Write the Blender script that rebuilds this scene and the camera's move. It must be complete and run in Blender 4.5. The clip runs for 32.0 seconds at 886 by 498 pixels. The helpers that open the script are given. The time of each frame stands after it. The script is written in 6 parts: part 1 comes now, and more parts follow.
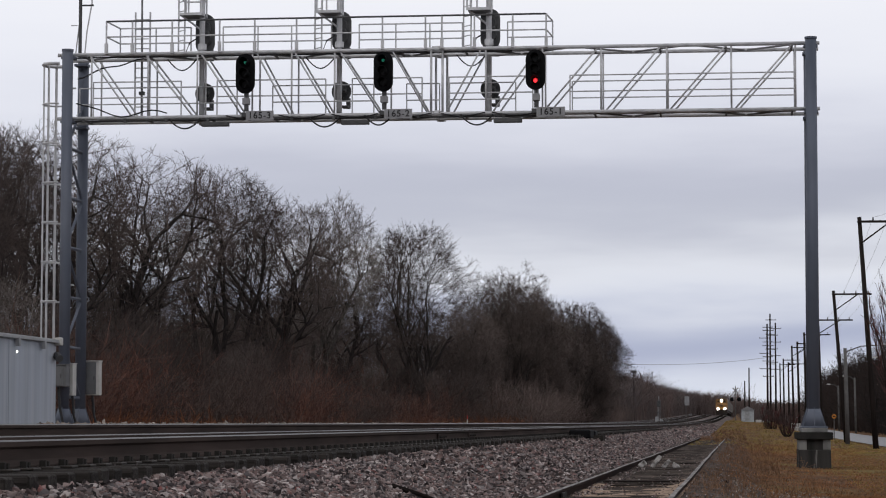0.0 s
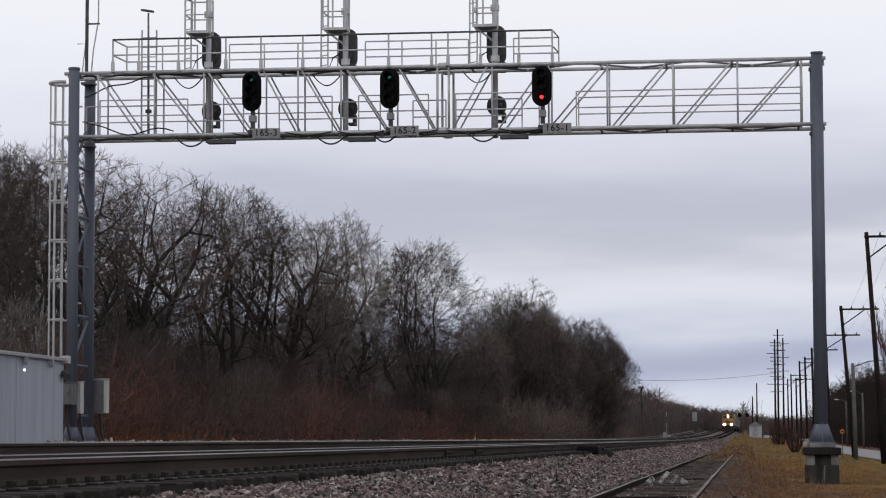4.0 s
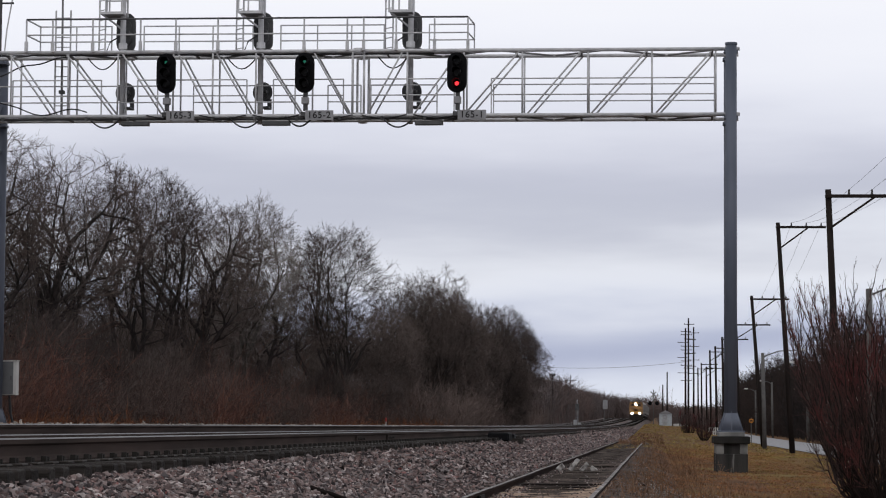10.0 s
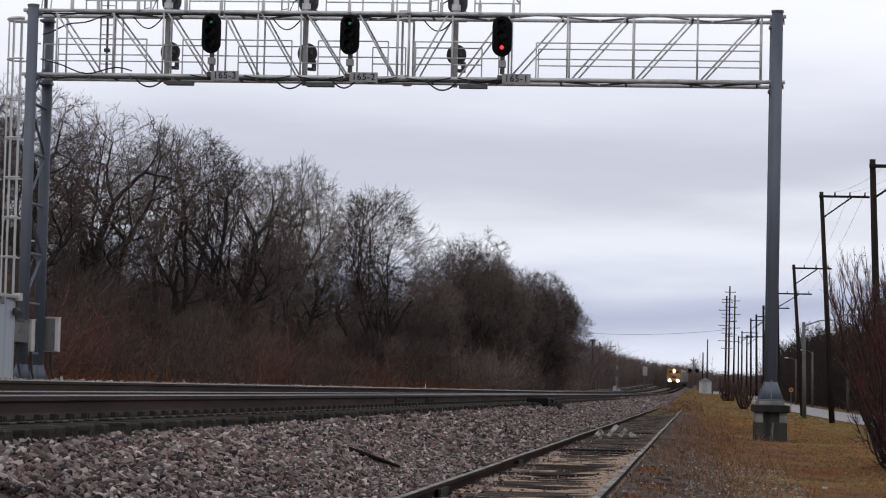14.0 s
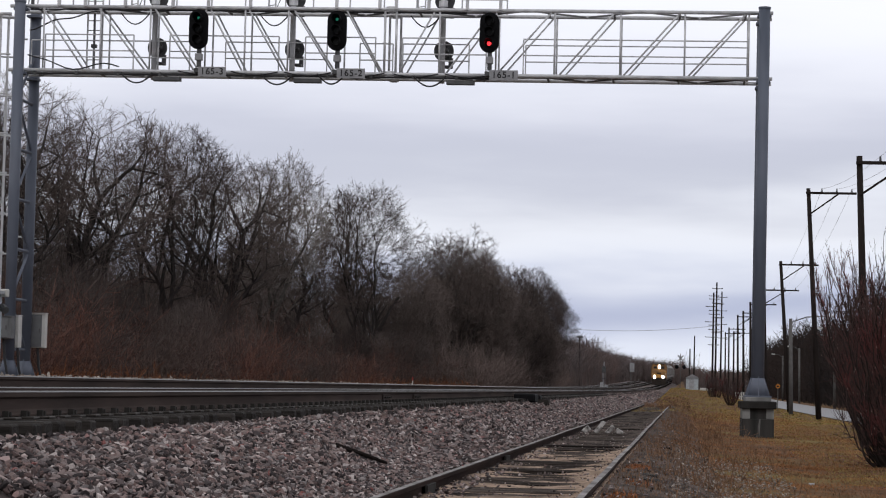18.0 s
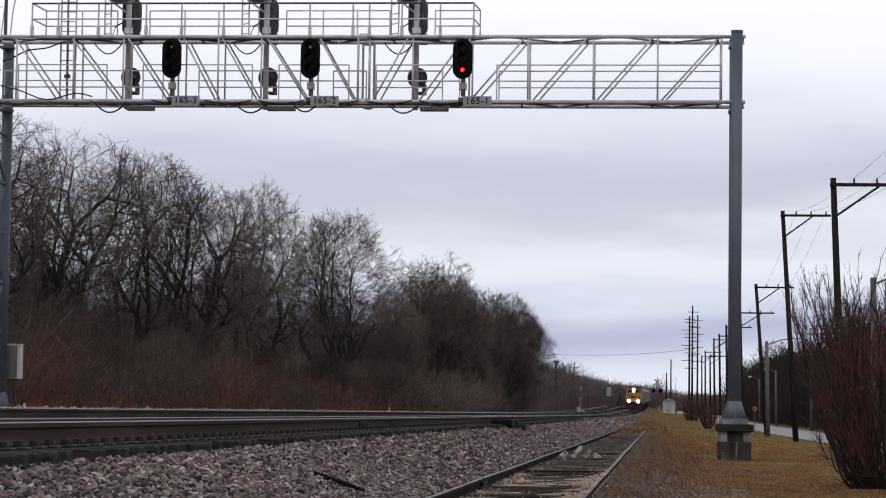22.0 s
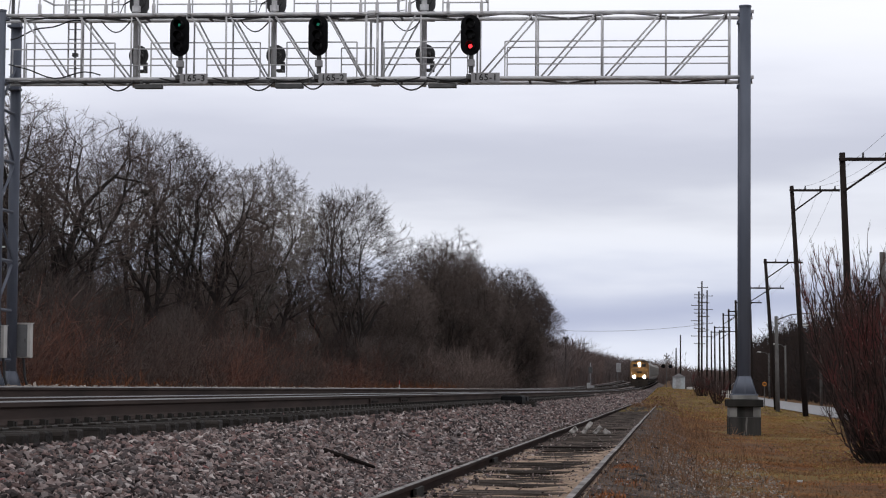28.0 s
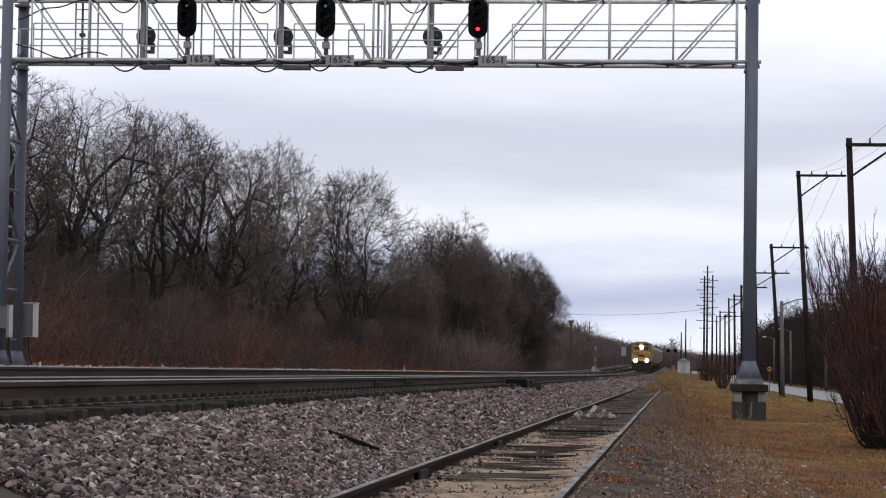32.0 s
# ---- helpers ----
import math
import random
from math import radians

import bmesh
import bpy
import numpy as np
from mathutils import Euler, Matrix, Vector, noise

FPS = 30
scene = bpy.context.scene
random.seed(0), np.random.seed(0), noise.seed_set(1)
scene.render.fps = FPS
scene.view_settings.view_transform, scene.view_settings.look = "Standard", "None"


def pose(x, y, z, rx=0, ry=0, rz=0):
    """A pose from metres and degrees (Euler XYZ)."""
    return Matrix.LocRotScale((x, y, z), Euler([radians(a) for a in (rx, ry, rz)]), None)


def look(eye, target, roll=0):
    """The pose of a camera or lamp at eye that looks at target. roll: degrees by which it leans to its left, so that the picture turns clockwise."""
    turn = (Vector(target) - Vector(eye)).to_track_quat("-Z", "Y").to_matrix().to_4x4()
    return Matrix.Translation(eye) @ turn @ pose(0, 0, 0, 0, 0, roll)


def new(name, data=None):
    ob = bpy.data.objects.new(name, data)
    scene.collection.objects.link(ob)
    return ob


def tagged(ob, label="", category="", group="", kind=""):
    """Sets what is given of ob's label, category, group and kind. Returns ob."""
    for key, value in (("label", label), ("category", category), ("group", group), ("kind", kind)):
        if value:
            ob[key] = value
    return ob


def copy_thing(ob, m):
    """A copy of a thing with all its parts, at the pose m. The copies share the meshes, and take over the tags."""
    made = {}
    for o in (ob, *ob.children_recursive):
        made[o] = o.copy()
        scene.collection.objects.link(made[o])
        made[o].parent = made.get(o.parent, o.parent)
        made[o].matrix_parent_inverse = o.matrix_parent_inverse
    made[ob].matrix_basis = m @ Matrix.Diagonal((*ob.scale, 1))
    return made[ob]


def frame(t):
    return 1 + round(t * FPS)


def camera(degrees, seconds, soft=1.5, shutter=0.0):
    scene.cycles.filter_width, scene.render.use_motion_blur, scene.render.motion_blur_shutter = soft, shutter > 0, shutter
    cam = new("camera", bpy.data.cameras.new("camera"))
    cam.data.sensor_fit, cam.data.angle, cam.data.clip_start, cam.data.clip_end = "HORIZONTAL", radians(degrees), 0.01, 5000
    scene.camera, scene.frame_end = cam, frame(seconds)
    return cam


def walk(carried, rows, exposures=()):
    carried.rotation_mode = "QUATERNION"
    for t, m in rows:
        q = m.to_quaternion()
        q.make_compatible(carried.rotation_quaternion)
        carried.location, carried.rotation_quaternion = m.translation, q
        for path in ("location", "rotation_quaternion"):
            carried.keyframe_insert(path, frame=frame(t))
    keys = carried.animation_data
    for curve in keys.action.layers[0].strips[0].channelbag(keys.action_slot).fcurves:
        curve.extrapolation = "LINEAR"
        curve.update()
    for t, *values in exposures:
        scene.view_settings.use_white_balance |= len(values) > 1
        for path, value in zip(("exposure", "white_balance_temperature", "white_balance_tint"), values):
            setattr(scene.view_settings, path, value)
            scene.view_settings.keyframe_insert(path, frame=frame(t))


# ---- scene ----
EYE = 0.85
cam = camera(20.0, 32.0, 1.1)
# seconds and the three turns of a hand-held camera that stays in one spot
TURNS = [
    (0, 93.957, -0.050, 6.718),
    (0.5, 94.062, 0.135, 6.586),
    (1, 94.106, -0.121, 6.737),
    (1.5, 94.114, -0.062, 6.834),
    (2, 93.899, 0.143, 6.858),
    (2.5, 94.101, 0.362, 6.617),
    (3, 94.350, 0.215, 6.574),
    (3.5, 94.375, 0.120, 6.843),
    (5.5, 94.121, 0.219, 6.927),
    (6, 94.137, 0.076, 6.817),
    (6.5, 94.164, -0.132, 6.814),
    (7, 94.218, 0.079, 6.743),
    (7.5, 94.300, 0.293, 6.456),
    (8, 94.399, 0.049, 6.170),
    (8.5, 94.323, -0.195, 5.785),
    (9, 94.235, 0.076, 5.232),
    (9.5, 94.043, -0.175, 4.722),
    (10, 94.016, -0.395, 4.867),
    (10.5, 94.021, -0.693, 5.109),
    (11, 93.982, -0.922, 5.275),
    (11.5, 93.913, -1.058, 5.506),
    (12, 93.758, -0.966, 5.741),
    (12.5, 93.631, -0.755, 5.894),
    (13, 93.509, -1.056, 5.782),
    (13.5, 93.333, -1.195, 5.848),
    (14, 93.173, -1.366, 5.765),
    (14.5, 93.093, -1.269, 5.614),
    (15, 93.253, -1.269, 5.437),
    (15.5, 93.250, -1.274, 5.418),
    (17.5, 93.005, -1.206, 5.339),
    (18, 93.094, -1.391, 5.471),
    (18.5, 93.173, -1.406, 5.547),
    (19, 93.306, -1.038, 5.631),
    (19.5, 93.437, -1.236, 5.415),
    (20, 93.405, -1.293, 5.331),
    (20.5, 93.322, -1.056, 5.161),
    (21, 93.451, -0.598, 4.918),
    (21.5, 93.723, -0.559, 4.867),
    (22, 93.703, -0.738, 4.948),
    (22.5, 93.527, -0.843, 5.036),
    (23, 93.475, -0.704, 5.222),
    (23.5, 93.487, -0.435, 5.206),
    (24, 93.675, -0.345, 5.052),
    (24.5, 93.650, -0.453, 5.033),
    (25, 93.490, -0.512, 5.089),
    (25.5, 93.396, -0.470, 5.087),
    (26, 93.330, -0.353, 5.154),
    (26.5, 93.326, -0.617, 5.202),
    (28.5, 93.047, -0.413, 5.165),
    (29, 92.908, -0.446, 5.126),
    (29.5, 92.842, -0.480, 5.147),
    (30, 92.835, -0.370, 5.045),
    (30.5, 92.756, -0.534, 4.974),
    (31, 92.676, -0.667, 5.073),
    (31.5, 92.765, -0.811, 5.226),
    (32, 92.774, -0.858, 5.284),
]
walk(cam, [(t, pose(0, 0, EYE, rx, ry, rz)) for t, rx, ry, rz in TURNS], exposures=[(0.0, -0.12), (9.0, -0.08), (15.0, 0.09), (23.0, 0.06), (26.0, 0.05), (32.0, 0.24)])

# ---- world and light ----
SUN_ROT, SUN_EL = radians(165), radians(38)
world = bpy.data.worlds.new("overcast_sky")
scene.world = world
world.use_nodes = True


def build_world():
    nt = world.node_tree
    nt.nodes.clear()
    n, l = nt.nodes.new, nt.links.new
    out, bg = n("ShaderNodeOutputWorld"), n("ShaderNodeBackground")
    sky = n("ShaderNodeTexSky")
    sky.sky_type, sky.sun_disc, sky.sun_elevation, sky.sun_rotation = "NISHITA", False, SUN_EL, SUN_ROT
    dim = n("ShaderNodeMix")
    dim.data_type, dim.blend_type = "RGBA", "MULTIPLY"
    dim.inputs[0].default_value = 1.0
    dim.inputs[7].default_value = (0.1, 0.1, 0.1, 1)
    l(sky.outputs[0], dim.inputs[6])
    coord, sep = n("ShaderNodeTexCoord"), n("ShaderNodeSeparateXYZ")
    l(coord.outputs["Generated"], sep.inputs[0])
    stretch = n("ShaderNodeMapping")
    stretch.inputs["Scale"].default_value = (1.0, 1.0, 6.0)
    stretch.inputs["Location"].default_value = (0.35, 0.1, 0.42)
    l(coord.outputs["Generated"], stretch.inputs[0])
    cloud = n("ShaderNodeTexNoise")
    cloud.inputs["Scale"].default_value, cloud.inputs["Detail"].default_value, cloud.inputs["Roughness"].default_value = 4.0, 5, 0.5
    l(stretch.outputs[0], cloud.inputs["Vector"])
    # layers of stratus: grey by height over the horizon, ruffled by the noise
    ruffle = n("ShaderNodeMath")
    ruffle.operation = "MULTIPLY_ADD"
    l(cloud.outputs["Fac"], ruffle.inputs[0])
    ruffle.inputs[1].default_value = 0.07
    l(sep.outputs["Z"], ruffle.inputs[2])
    shift = n("ShaderNodeMath")
    shift.operation = "MULTIPLY_ADD"
    l(ruffle.outputs[0], shift.inputs[0])
    shift.inputs[1].default_value, shift.inputs[2].default_value = 4.0, -0.14
    ramp = n("ShaderNodeValToRGB")
    ramp.color_ramp.interpolation = "B_SPLINE"
    cr = ramp.color_ramp
    layers = ((0.0, (0.78, 0.82, 0.92)), (0.08, (0.76, 0.8, 0.92)), (0.15, (0.36, 0.4, 0.58)), (0.2, (0.5, 0.54, 0.7)), (0.26, (0.92, 0.935, 1.0)), (0.33, (0.47, 0.485, 0.59)), (0.4, (0.6, 0.61, 0.715)), (0.48, (0.8, 0.81, 0.9)), (0.6, (0.92, 0.925, 0.99)), (0.75, (1.0, 0.995, 1.04)), (1.0, (0.72, 0.72, 0.76)))
    while len(cr.elements) < len(layers):
        cr.elements.new(0.5)
    for e, (p, c) in zip(cr.elements, layers):
        e.position, e.color = p, (*c, 1)
    l(shift.outputs[0], ramp.inputs[0])
    mix = n("ShaderNodeMix")
    mix.data_type = "RGBA"
    mix.inputs[0].default_value = 0.93
    l(dim.outputs[2], mix.inputs[6])
    l(ramp.outputs[0], mix.inputs[7])
    l(mix.outputs[2], bg.inputs["Color"])
    bg.inputs["Strength"].default_value = 1.04
    l(bg.outputs[0], out.inputs["Surface"])


build_world()
sun = new("sun", bpy.data.lights.new("sun", "SUN"))
sun.data.energy, sun.data.angle, sun.data.color = 0.5, radians(20), (1.0, 0.96, 0.9)
sun.matrix_world = look((0, 0, 50), (0 + 20 * math.sin(SUN_ROT), 20 * math.cos(SUN_ROT) * -1, 50 - 18))

# ---- materials ----
def mat(name, a, b=None, rough=0.8, metal=0.0, scale=4.0, detail=5.0, bump=0.0, fine=40.0, spread=0.0, local=False, c=None, cscale=0.6, cut=(0.45, 0.6), stretch=(1, 1, 1), emit=0.0, island=False):
    """Two colours mixed by noise, a third in larger patches, brightness varied by piece, and a fine relief."""
    m = bpy.data.materials.new(name)
    m.use_nodes = True
    nt = m.node_tree
    n, l = nt.nodes.new, nt.links.new
    p = nt.nodes["Principled BSDF"]
    p.inputs["Roughness"].default_value, p.inputs["Metallic"].default_value = rough, metal
    p.inputs["Specular IOR Level"].default_value = 0.04 if rough >= 0.9 else 0.1 if rough > 0.7 else 0.35
    b = b or tuple(k * 0.75 for k in a)
    if local:
        pos = n("ShaderNodeTexCoord").outputs["Object"]
    else:
        pos = n("ShaderNodeNewGeometry").outputs["Position"]
    if stretch != (1, 1, 1):
        mp = n("ShaderNodeMapping")
        mp.inputs["Scale"].default_value = stretch
        l(pos, mp.inputs[0])
        pos = mp.outputs[0]

    def noise_at(sc, det):
        t = n("ShaderNodeTexNoise")
        t.inputs["Scale"].default_value, t.inputs["Detail"].default_value = sc, det
        l(pos, t.inputs["Vector"])
        return t.outputs["Fac"]

    def span(v, lo, hi):
        r = n("ShaderNodeMapRange")
        r.inputs["From Min"].default_value, r.inputs["From Max"].default_value = lo, hi
        l(v, r.inputs["Value"])
        return r.outputs[0]

    def blend(f, x, y, kind="MIX"):
        k = n("ShaderNodeMix")
        k.data_type, k.blend_type = "RGBA", kind
        for s, v in ((k.inputs[0], f), (k.inputs[6], x), (k.inputs[7], y)):
            if isinstance(v, (int, float)):
                s.default_value = v
            elif isinstance(v, tuple):
                s.default_value = (*v, 1)
            else:
                l(v, s)
        return k.outputs[2]

    col = blend(span(noise_at(scale, detail), 0.35, 0.65), a, b)
    if c:
        col = blend(span(noise_at(cscale, 3), *cut), col, c)
    if spread:
        r = n("ShaderNodeNewGeometry").outputs["Random Per Island"] if island else n("ShaderNodeObjectInfo").outputs["Random"]
        v = n("ShaderNodeMapRange")
        v.inputs["To Min"].default_value, v.inputs["To Max"].default_value = 1 - spread, 1 + spread
        l(r, v.inputs["Value"])
        col = blend(1.0, col, v.outputs[0], "MULTIPLY")
    l(col, p.inputs["Base Color"])
    if bump:
        bp = n("ShaderNodeBump")
        bp.inputs["Strength"].default_value, bp.inputs["Distance"].default_value = bump, 0.02
        l(noise_at(fine, 4), bp.inputs["Height"])
        l(bp.outputs[0], p.inputs["Normal"])
    if emit:
        l(col, p.inputs["Emission Color"])
        p.inputs["Emission Strength"].default_value = emit
    return m


# galvanised steel darkened in colour for the shade on members seen from below
SHADESTEEL = mat("shade_toned_grey_steel", (0.2, 0.2, 0.205), (0.13, 0.13, 0.135), 0.7, 0.1, 3)
GALV = mat("galvanised_steel", (0.55, 0.55, 0.56), (0.4, 0.405, 0.42), 0.55, 0.25, 3, bump=0.1)
LEG = mat("grey_blue_leg_paint", (0.104, 0.118, 0.154), (0.074, 0.086, 0.114), 0.6, 0.1, 1.5, c=(0.118, 0.13, 0.162), bump=0.08, stretch=(1, 1, 0.3))
BLACK = mat("matt_black_paint", (0.006, 0.006, 0.007), (0.004, 0.004, 0.005), 0.75, 0, 6, bump=0.1)
DARKMETAL = mat("dark_weathered_metal", (0.085, 0.086, 0.088), (0.055, 0.056, 0.058), 0.6, 0.2, 4, bump=0.1)
CABLE = mat("black_cable", (0.02, 0.02, 0.022), None, 0.6)
CONCRETE = mat("weathered_concrete", (0.24, 0.235, 0.225), (0.13, 0.127, 0.12), 0.9, 0, 2.5, c=(0.1, 0.1, 0.1), cscale=1.3, cut=(0.5, 0.7), bump=0.4, stretch=(1, 1, 0.4))
STREAKED = mat("streaked_dark_concrete", (0.05, 0.047, 0.044), (0.025, 0.024, 0.023), 0.9, 0, 3, c=(0.24, 0.23, 0.22), cscale=4.5, cut=(0.56, 0.68), bump=0.4, stretch=(1.2, 1, 0.12))
DARKCONC = mat("stained_concrete", (0.032, 0.03, 0.028), (0.02, 0.019, 0.018), 0.9, 0, 3, bump=0.4, stretch=(1, 1, 0.3))
SHED = mat("pale_aluminium_sheet", (0.4, 0.44, 0.5), (0.3, 0.325, 0.37), 0.6, 0.2, 1.0, detail=6, stretch=(2, 2.2, 0.1), c=(0.4, 0.42, 0.46), cscale=1.6, cut=(0.5, 0.75))
SHEDSEAM = mat("grey_trim", (0.36, 0.37, 0.38), None, 0.6, 0.2)
WHITEBOX = mat("off_white_cabinet_paint", (0.5, 0.49, 0.47), (0.42, 0.41, 0.39), 0.6, 0, 3)
DOORGREY = mat("grey_door_paint", (0.13, 0.132, 0.136), (0.1, 0.101, 0.105), 0.7, 0, 3)
GREYBOX = mat("grey_cabinet_paint", (0.26, 0.26, 0.27), (0.2, 0.2, 0.21), 0.6, 0, 3)
RAIL = mat("rusty_rail_steel", (0.066, 0.05, 0.045), (0.042, 0.034, 0.031), 0.97, 0.0, 5, bump=0.15, stretch=(1, 0.1, 1))
RAILTOP = mat("polished_rail_head", (0.17, 0.168, 0.17), (0.1, 0.098, 0.1), 0.45, 0.6, 3, stretch=(1, 0.05, 1))
OLDRAIL = mat("dark_rusted_rail", (0.034, 0.022, 0.019), (0.018, 0.013, 0.012), 0.95, 0, 5, bump=0.2, stretch=(1, 0.15, 1))
OLDTOP = mat("dull_rail_head", (0.25, 0.232, 0.225), (0.035, 0.027, 0.024), 0.65, 0.2, 3.5, detail=8, stretch=(1, 0.4, 1), bump=0.1)
TIE = mat("creosote_tie_wood", (0.014, 0.012, 0.011), (0.042, 0.037, 0.034), 0.8, 0, 5, spread=0.3, bump=0.5, stretch=(0.4, 6, 6))
OLDTIE = mat("rotten_tie_wood", (0.1, 0.083, 0.074), (0.02, 0.017, 0.015), 0.95, 0, 4, spread=0.4, bump=0.7, stretch=(0.5, 7, 7))
PLATE = mat("tie_plate_steel", (0.055, 0.048, 0.043), (0.03, 0.026, 0.023), 0.7, 0.3, 8)
SPIKE = mat("dark_fastening", (0.03, 0.028, 0.026), None, 0.8)


def stone_material():
    """Crushed rock: each stone one of several greys, browns and pinks, with grain."""
    m = mat("crushed_granite", (0.17, 0.143, 0.14), (0.1, 0.09, 0.093), 0.9, 0, 9, bump=0.3, fine=120)
    nt = m.node_tree
    ramp, geo, mix = nt.nodes.new("ShaderNodeValToRGB"), nt.nodes.new("ShaderNodeNewGeometry"), nt.nodes.new("ShaderNodeMix")
    tones = ((0.0, (0.02, 0.018, 0.018)), (0.24, (0.06, 0.05, 0.051)), (0.38, (0.18, 0.122, 0.112)), (0.52, (0.088, 0.081, 0.083)), (0.68, (0.27, 0.205, 0.19)), (0.83, (0.165, 0.148, 0.149)), (0.95, (0.5, 0.44, 0.42)), (1.0, (0.17, 0.055, 0.05)))
    while len(ramp.color_ramp.elements) < len(tones):
        ramp.color_ramp.elements.new(0.5)
    for e, (p, c) in zip(ramp.color_ramp.elements, tones):
        e.position, e.color = p, (*c, 1)
    nt.links.new(geo.outputs["Random Per Island"], ramp.inputs[0])
    shader = nt.nodes["Principled BSDF"]
    grain = shader.inputs["Base Color"].links[0].from_socket
    mix.data_type, mix.blend_type = "RGBA", "MIX"
    mix.inputs[0].default_value = 0.9
    nt.links.new(grain, mix.inputs[6])
    nt.links.new(ramp.outputs[0], mix.inputs[7])
    nt.links.new(mix.outputs[2], shader.inputs["Base Color"])
    return m


STONE = stone_material()
# bed colour deepened to stand for shade in the gaps between stones
BALLAST = mat("ballast_bed", (0.055, 0.046, 0.044), (0.21, 0.166, 0.157), 0.95, 0, 9, detail=9, bump=1.0, fine=26, c=(0.08, 0.067, 0.064), cscale=0.5)
SAND = mat("sandy_dirt", (0.36, 0.265, 0.2), (0.2, 0.147, 0.11), 0.95, 0, 7, detail=10, c=(0.1, 0.075, 0.06), cscale=1.2, cut=(0.55, 0.7), bump=0.8, fine=40)
DIRT = mat("dark_gravelly_dirt", (0.12, 0.093, 0.08), (0.045, 0.037, 0.033), 0.95, 0, 5, detail=10, c=(0.045, 0.035, 0.03), cscale=0.7, cut=(0.48, 0.62), bump=0.9, fine=40)
GROUND = mat("winter_grass_ground", (0.155, 0.08, 0.043), (0.066, 0.041, 0.027), 0.95, 0, 2.2, detail=12, c=(0.15, 0.112, 0.045), cscale=0.2, cut=(0.5, 0.66), bump=1.0, fine=24)
BLADE = mat("dry_grass_blades", (0.32, 0.15, 0.066), (0.2, 0.094, 0.044), 0.9, 0, 1.1, spread=0.3, island=True, c=(0.16, 0.095, 0.055), cscale=0.7, cut=(0.48, 0.62))
TAN = mat("tan_dead_grass", (0.26, 0.175, 0.115), (0.15, 0.1, 0.065), 0.9, 0, 2, spread=0.5, island=True)
REDLEAF = mat("red_brown_leaves", (0.26, 0.105, 0.05), (0.15, 0.065, 0.035), 0.9, 0, 2, spread=0.5, island=True)
DARKGRASS = mat("dark_wet_grass", (0.085, 0.055, 0.037), (0.055, 0.038, 0.027), 0.9, 0, 2, spread=0.5, island=True)
OLIVE = mat("olive_grass_blades", (0.28, 0.22, 0.072), (0.2, 0.16, 0.056), 0.9, 0, 0.6, spread=0.25, island=True, c=(0.3, 0.17, 0.07), cscale=0.4)
GRAVEL = mat("pale_gravel", (0.3, 0.265, 0.235), (0.14, 0.12, 0.105), 0.9, 0, 6, spread=0.5, island=True)
LEAF = mat("tan_dead_leaves", (0.3, 0.2, 0.11), (0.2, 0.12, 0.06), 0.9, 0, 3, spread=0.4, island=True)
FERN = mat("orange_dead_fern", (0.28, 0.105, 0.045), (0.13, 0.055, 0.03), 0.9, 0, 3, spread=0.4, island=True)
WEED = mat("rusty_dry_weeds", (0.2, 0.115, 0.07), (0.13, 0.078, 0.05), 0.9, 0, 2, spread=0.3, island=True)
ROAD = mat("pale_road_surface", (0.3, 0.3, 0.31), (0.24, 0.24, 0.25), 0.85, 0, 3, bump=0.2)
BARK = mat("dark_grey_bark", (0.046, 0.039, 0.037), (0.03, 0.027, 0.026), 0.95, 0, 6, bump=0.6, local=True, stretch=(1, 1, 0.3))
PALEBARK = mat("pale_grey_bark", (0.075, 0.067, 0.061), (0.05, 0.045, 0.041), 0.95, 0, 6, local=True, stretch=(1, 1, 0.3))
DENSETWIG = mat("dense_brown_twigs", (0.135, 0.108, 0.098), (0.09, 0.074, 0.068), 0.95, 0, 0.4, local=True, spread=0.25)
SAPLING = mat("grey_brown_young_twigs", (0.09, 0.073, 0.068), (0.058, 0.049, 0.046), 0.95, 0, 0.3, local=True, spread=0.4)
TWIG = mat("brown_grey_twigs", (0.105, 0.083, 0.076), (0.07, 0.057, 0.053), 0.95, 0, 0.4, local=True, spread=0.25)
PALETWIG = mat("pale_grey_twigs", (0.2, 0.175, 0.16), (0.14, 0.122, 0.112), 0.95, 0, 0.4, local=True)
BRUSH = mat("brown_brush_stems", (0.082, 0.06, 0.054), (0.05, 0.04, 0.037), 0.95, 0, 0.12, spread=0.55, island=True, c=(0.13, 0.055, 0.04), cscale=0.13, cut=(0.55, 0.63))
RUSSET = mat("russet_dead_grass", (0.17, 0.068, 0.034), (0.1, 0.048, 0.03), 0.95, 0, 0.2, spread=0.5, island=True)
REDBRUSH = mat("red_brown_brush_stems", (0.14, 0.068, 0.052), (0.085, 0.052, 0.044), 0.95, 0, 0.12, spread=0.5, island=True)
FARBRUSH = mat("grey_brown_far_brush", (0.15, 0.112, 0.1), (0.09, 0.072, 0.066), 0.95, 0, 0.12, spread=0.4, island=True)
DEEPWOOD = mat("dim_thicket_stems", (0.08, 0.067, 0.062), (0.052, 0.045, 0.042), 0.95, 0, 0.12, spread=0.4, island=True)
REDTWIG = mat("red_brown_shrub_twigs", (0.09, 0.058, 0.053), (0.055, 0.04, 0.037), 0.9, 0, 1.2, local=True, c=(0.12, 0.042, 0.04), cscale=0.8)
SHRUBWOOD = mat("dark_shrub_stems", (0.04, 0.03, 0.028), (0.022, 0.018, 0.017), 0.9, 0, 3, local=True, bump=0.2)
BUD = mat("pale_dried_berries", (0.3, 0.24, 0.22), (0.16, 0.07, 0.06), 0.7, 0, 3, local=True)
REDSAPLING = mat("red_brown_young_twigs", (0.14, 0.07, 0.056), (0.09, 0.056, 0.048), 0.95, 0, 0.3, local=True, spread=0.35)
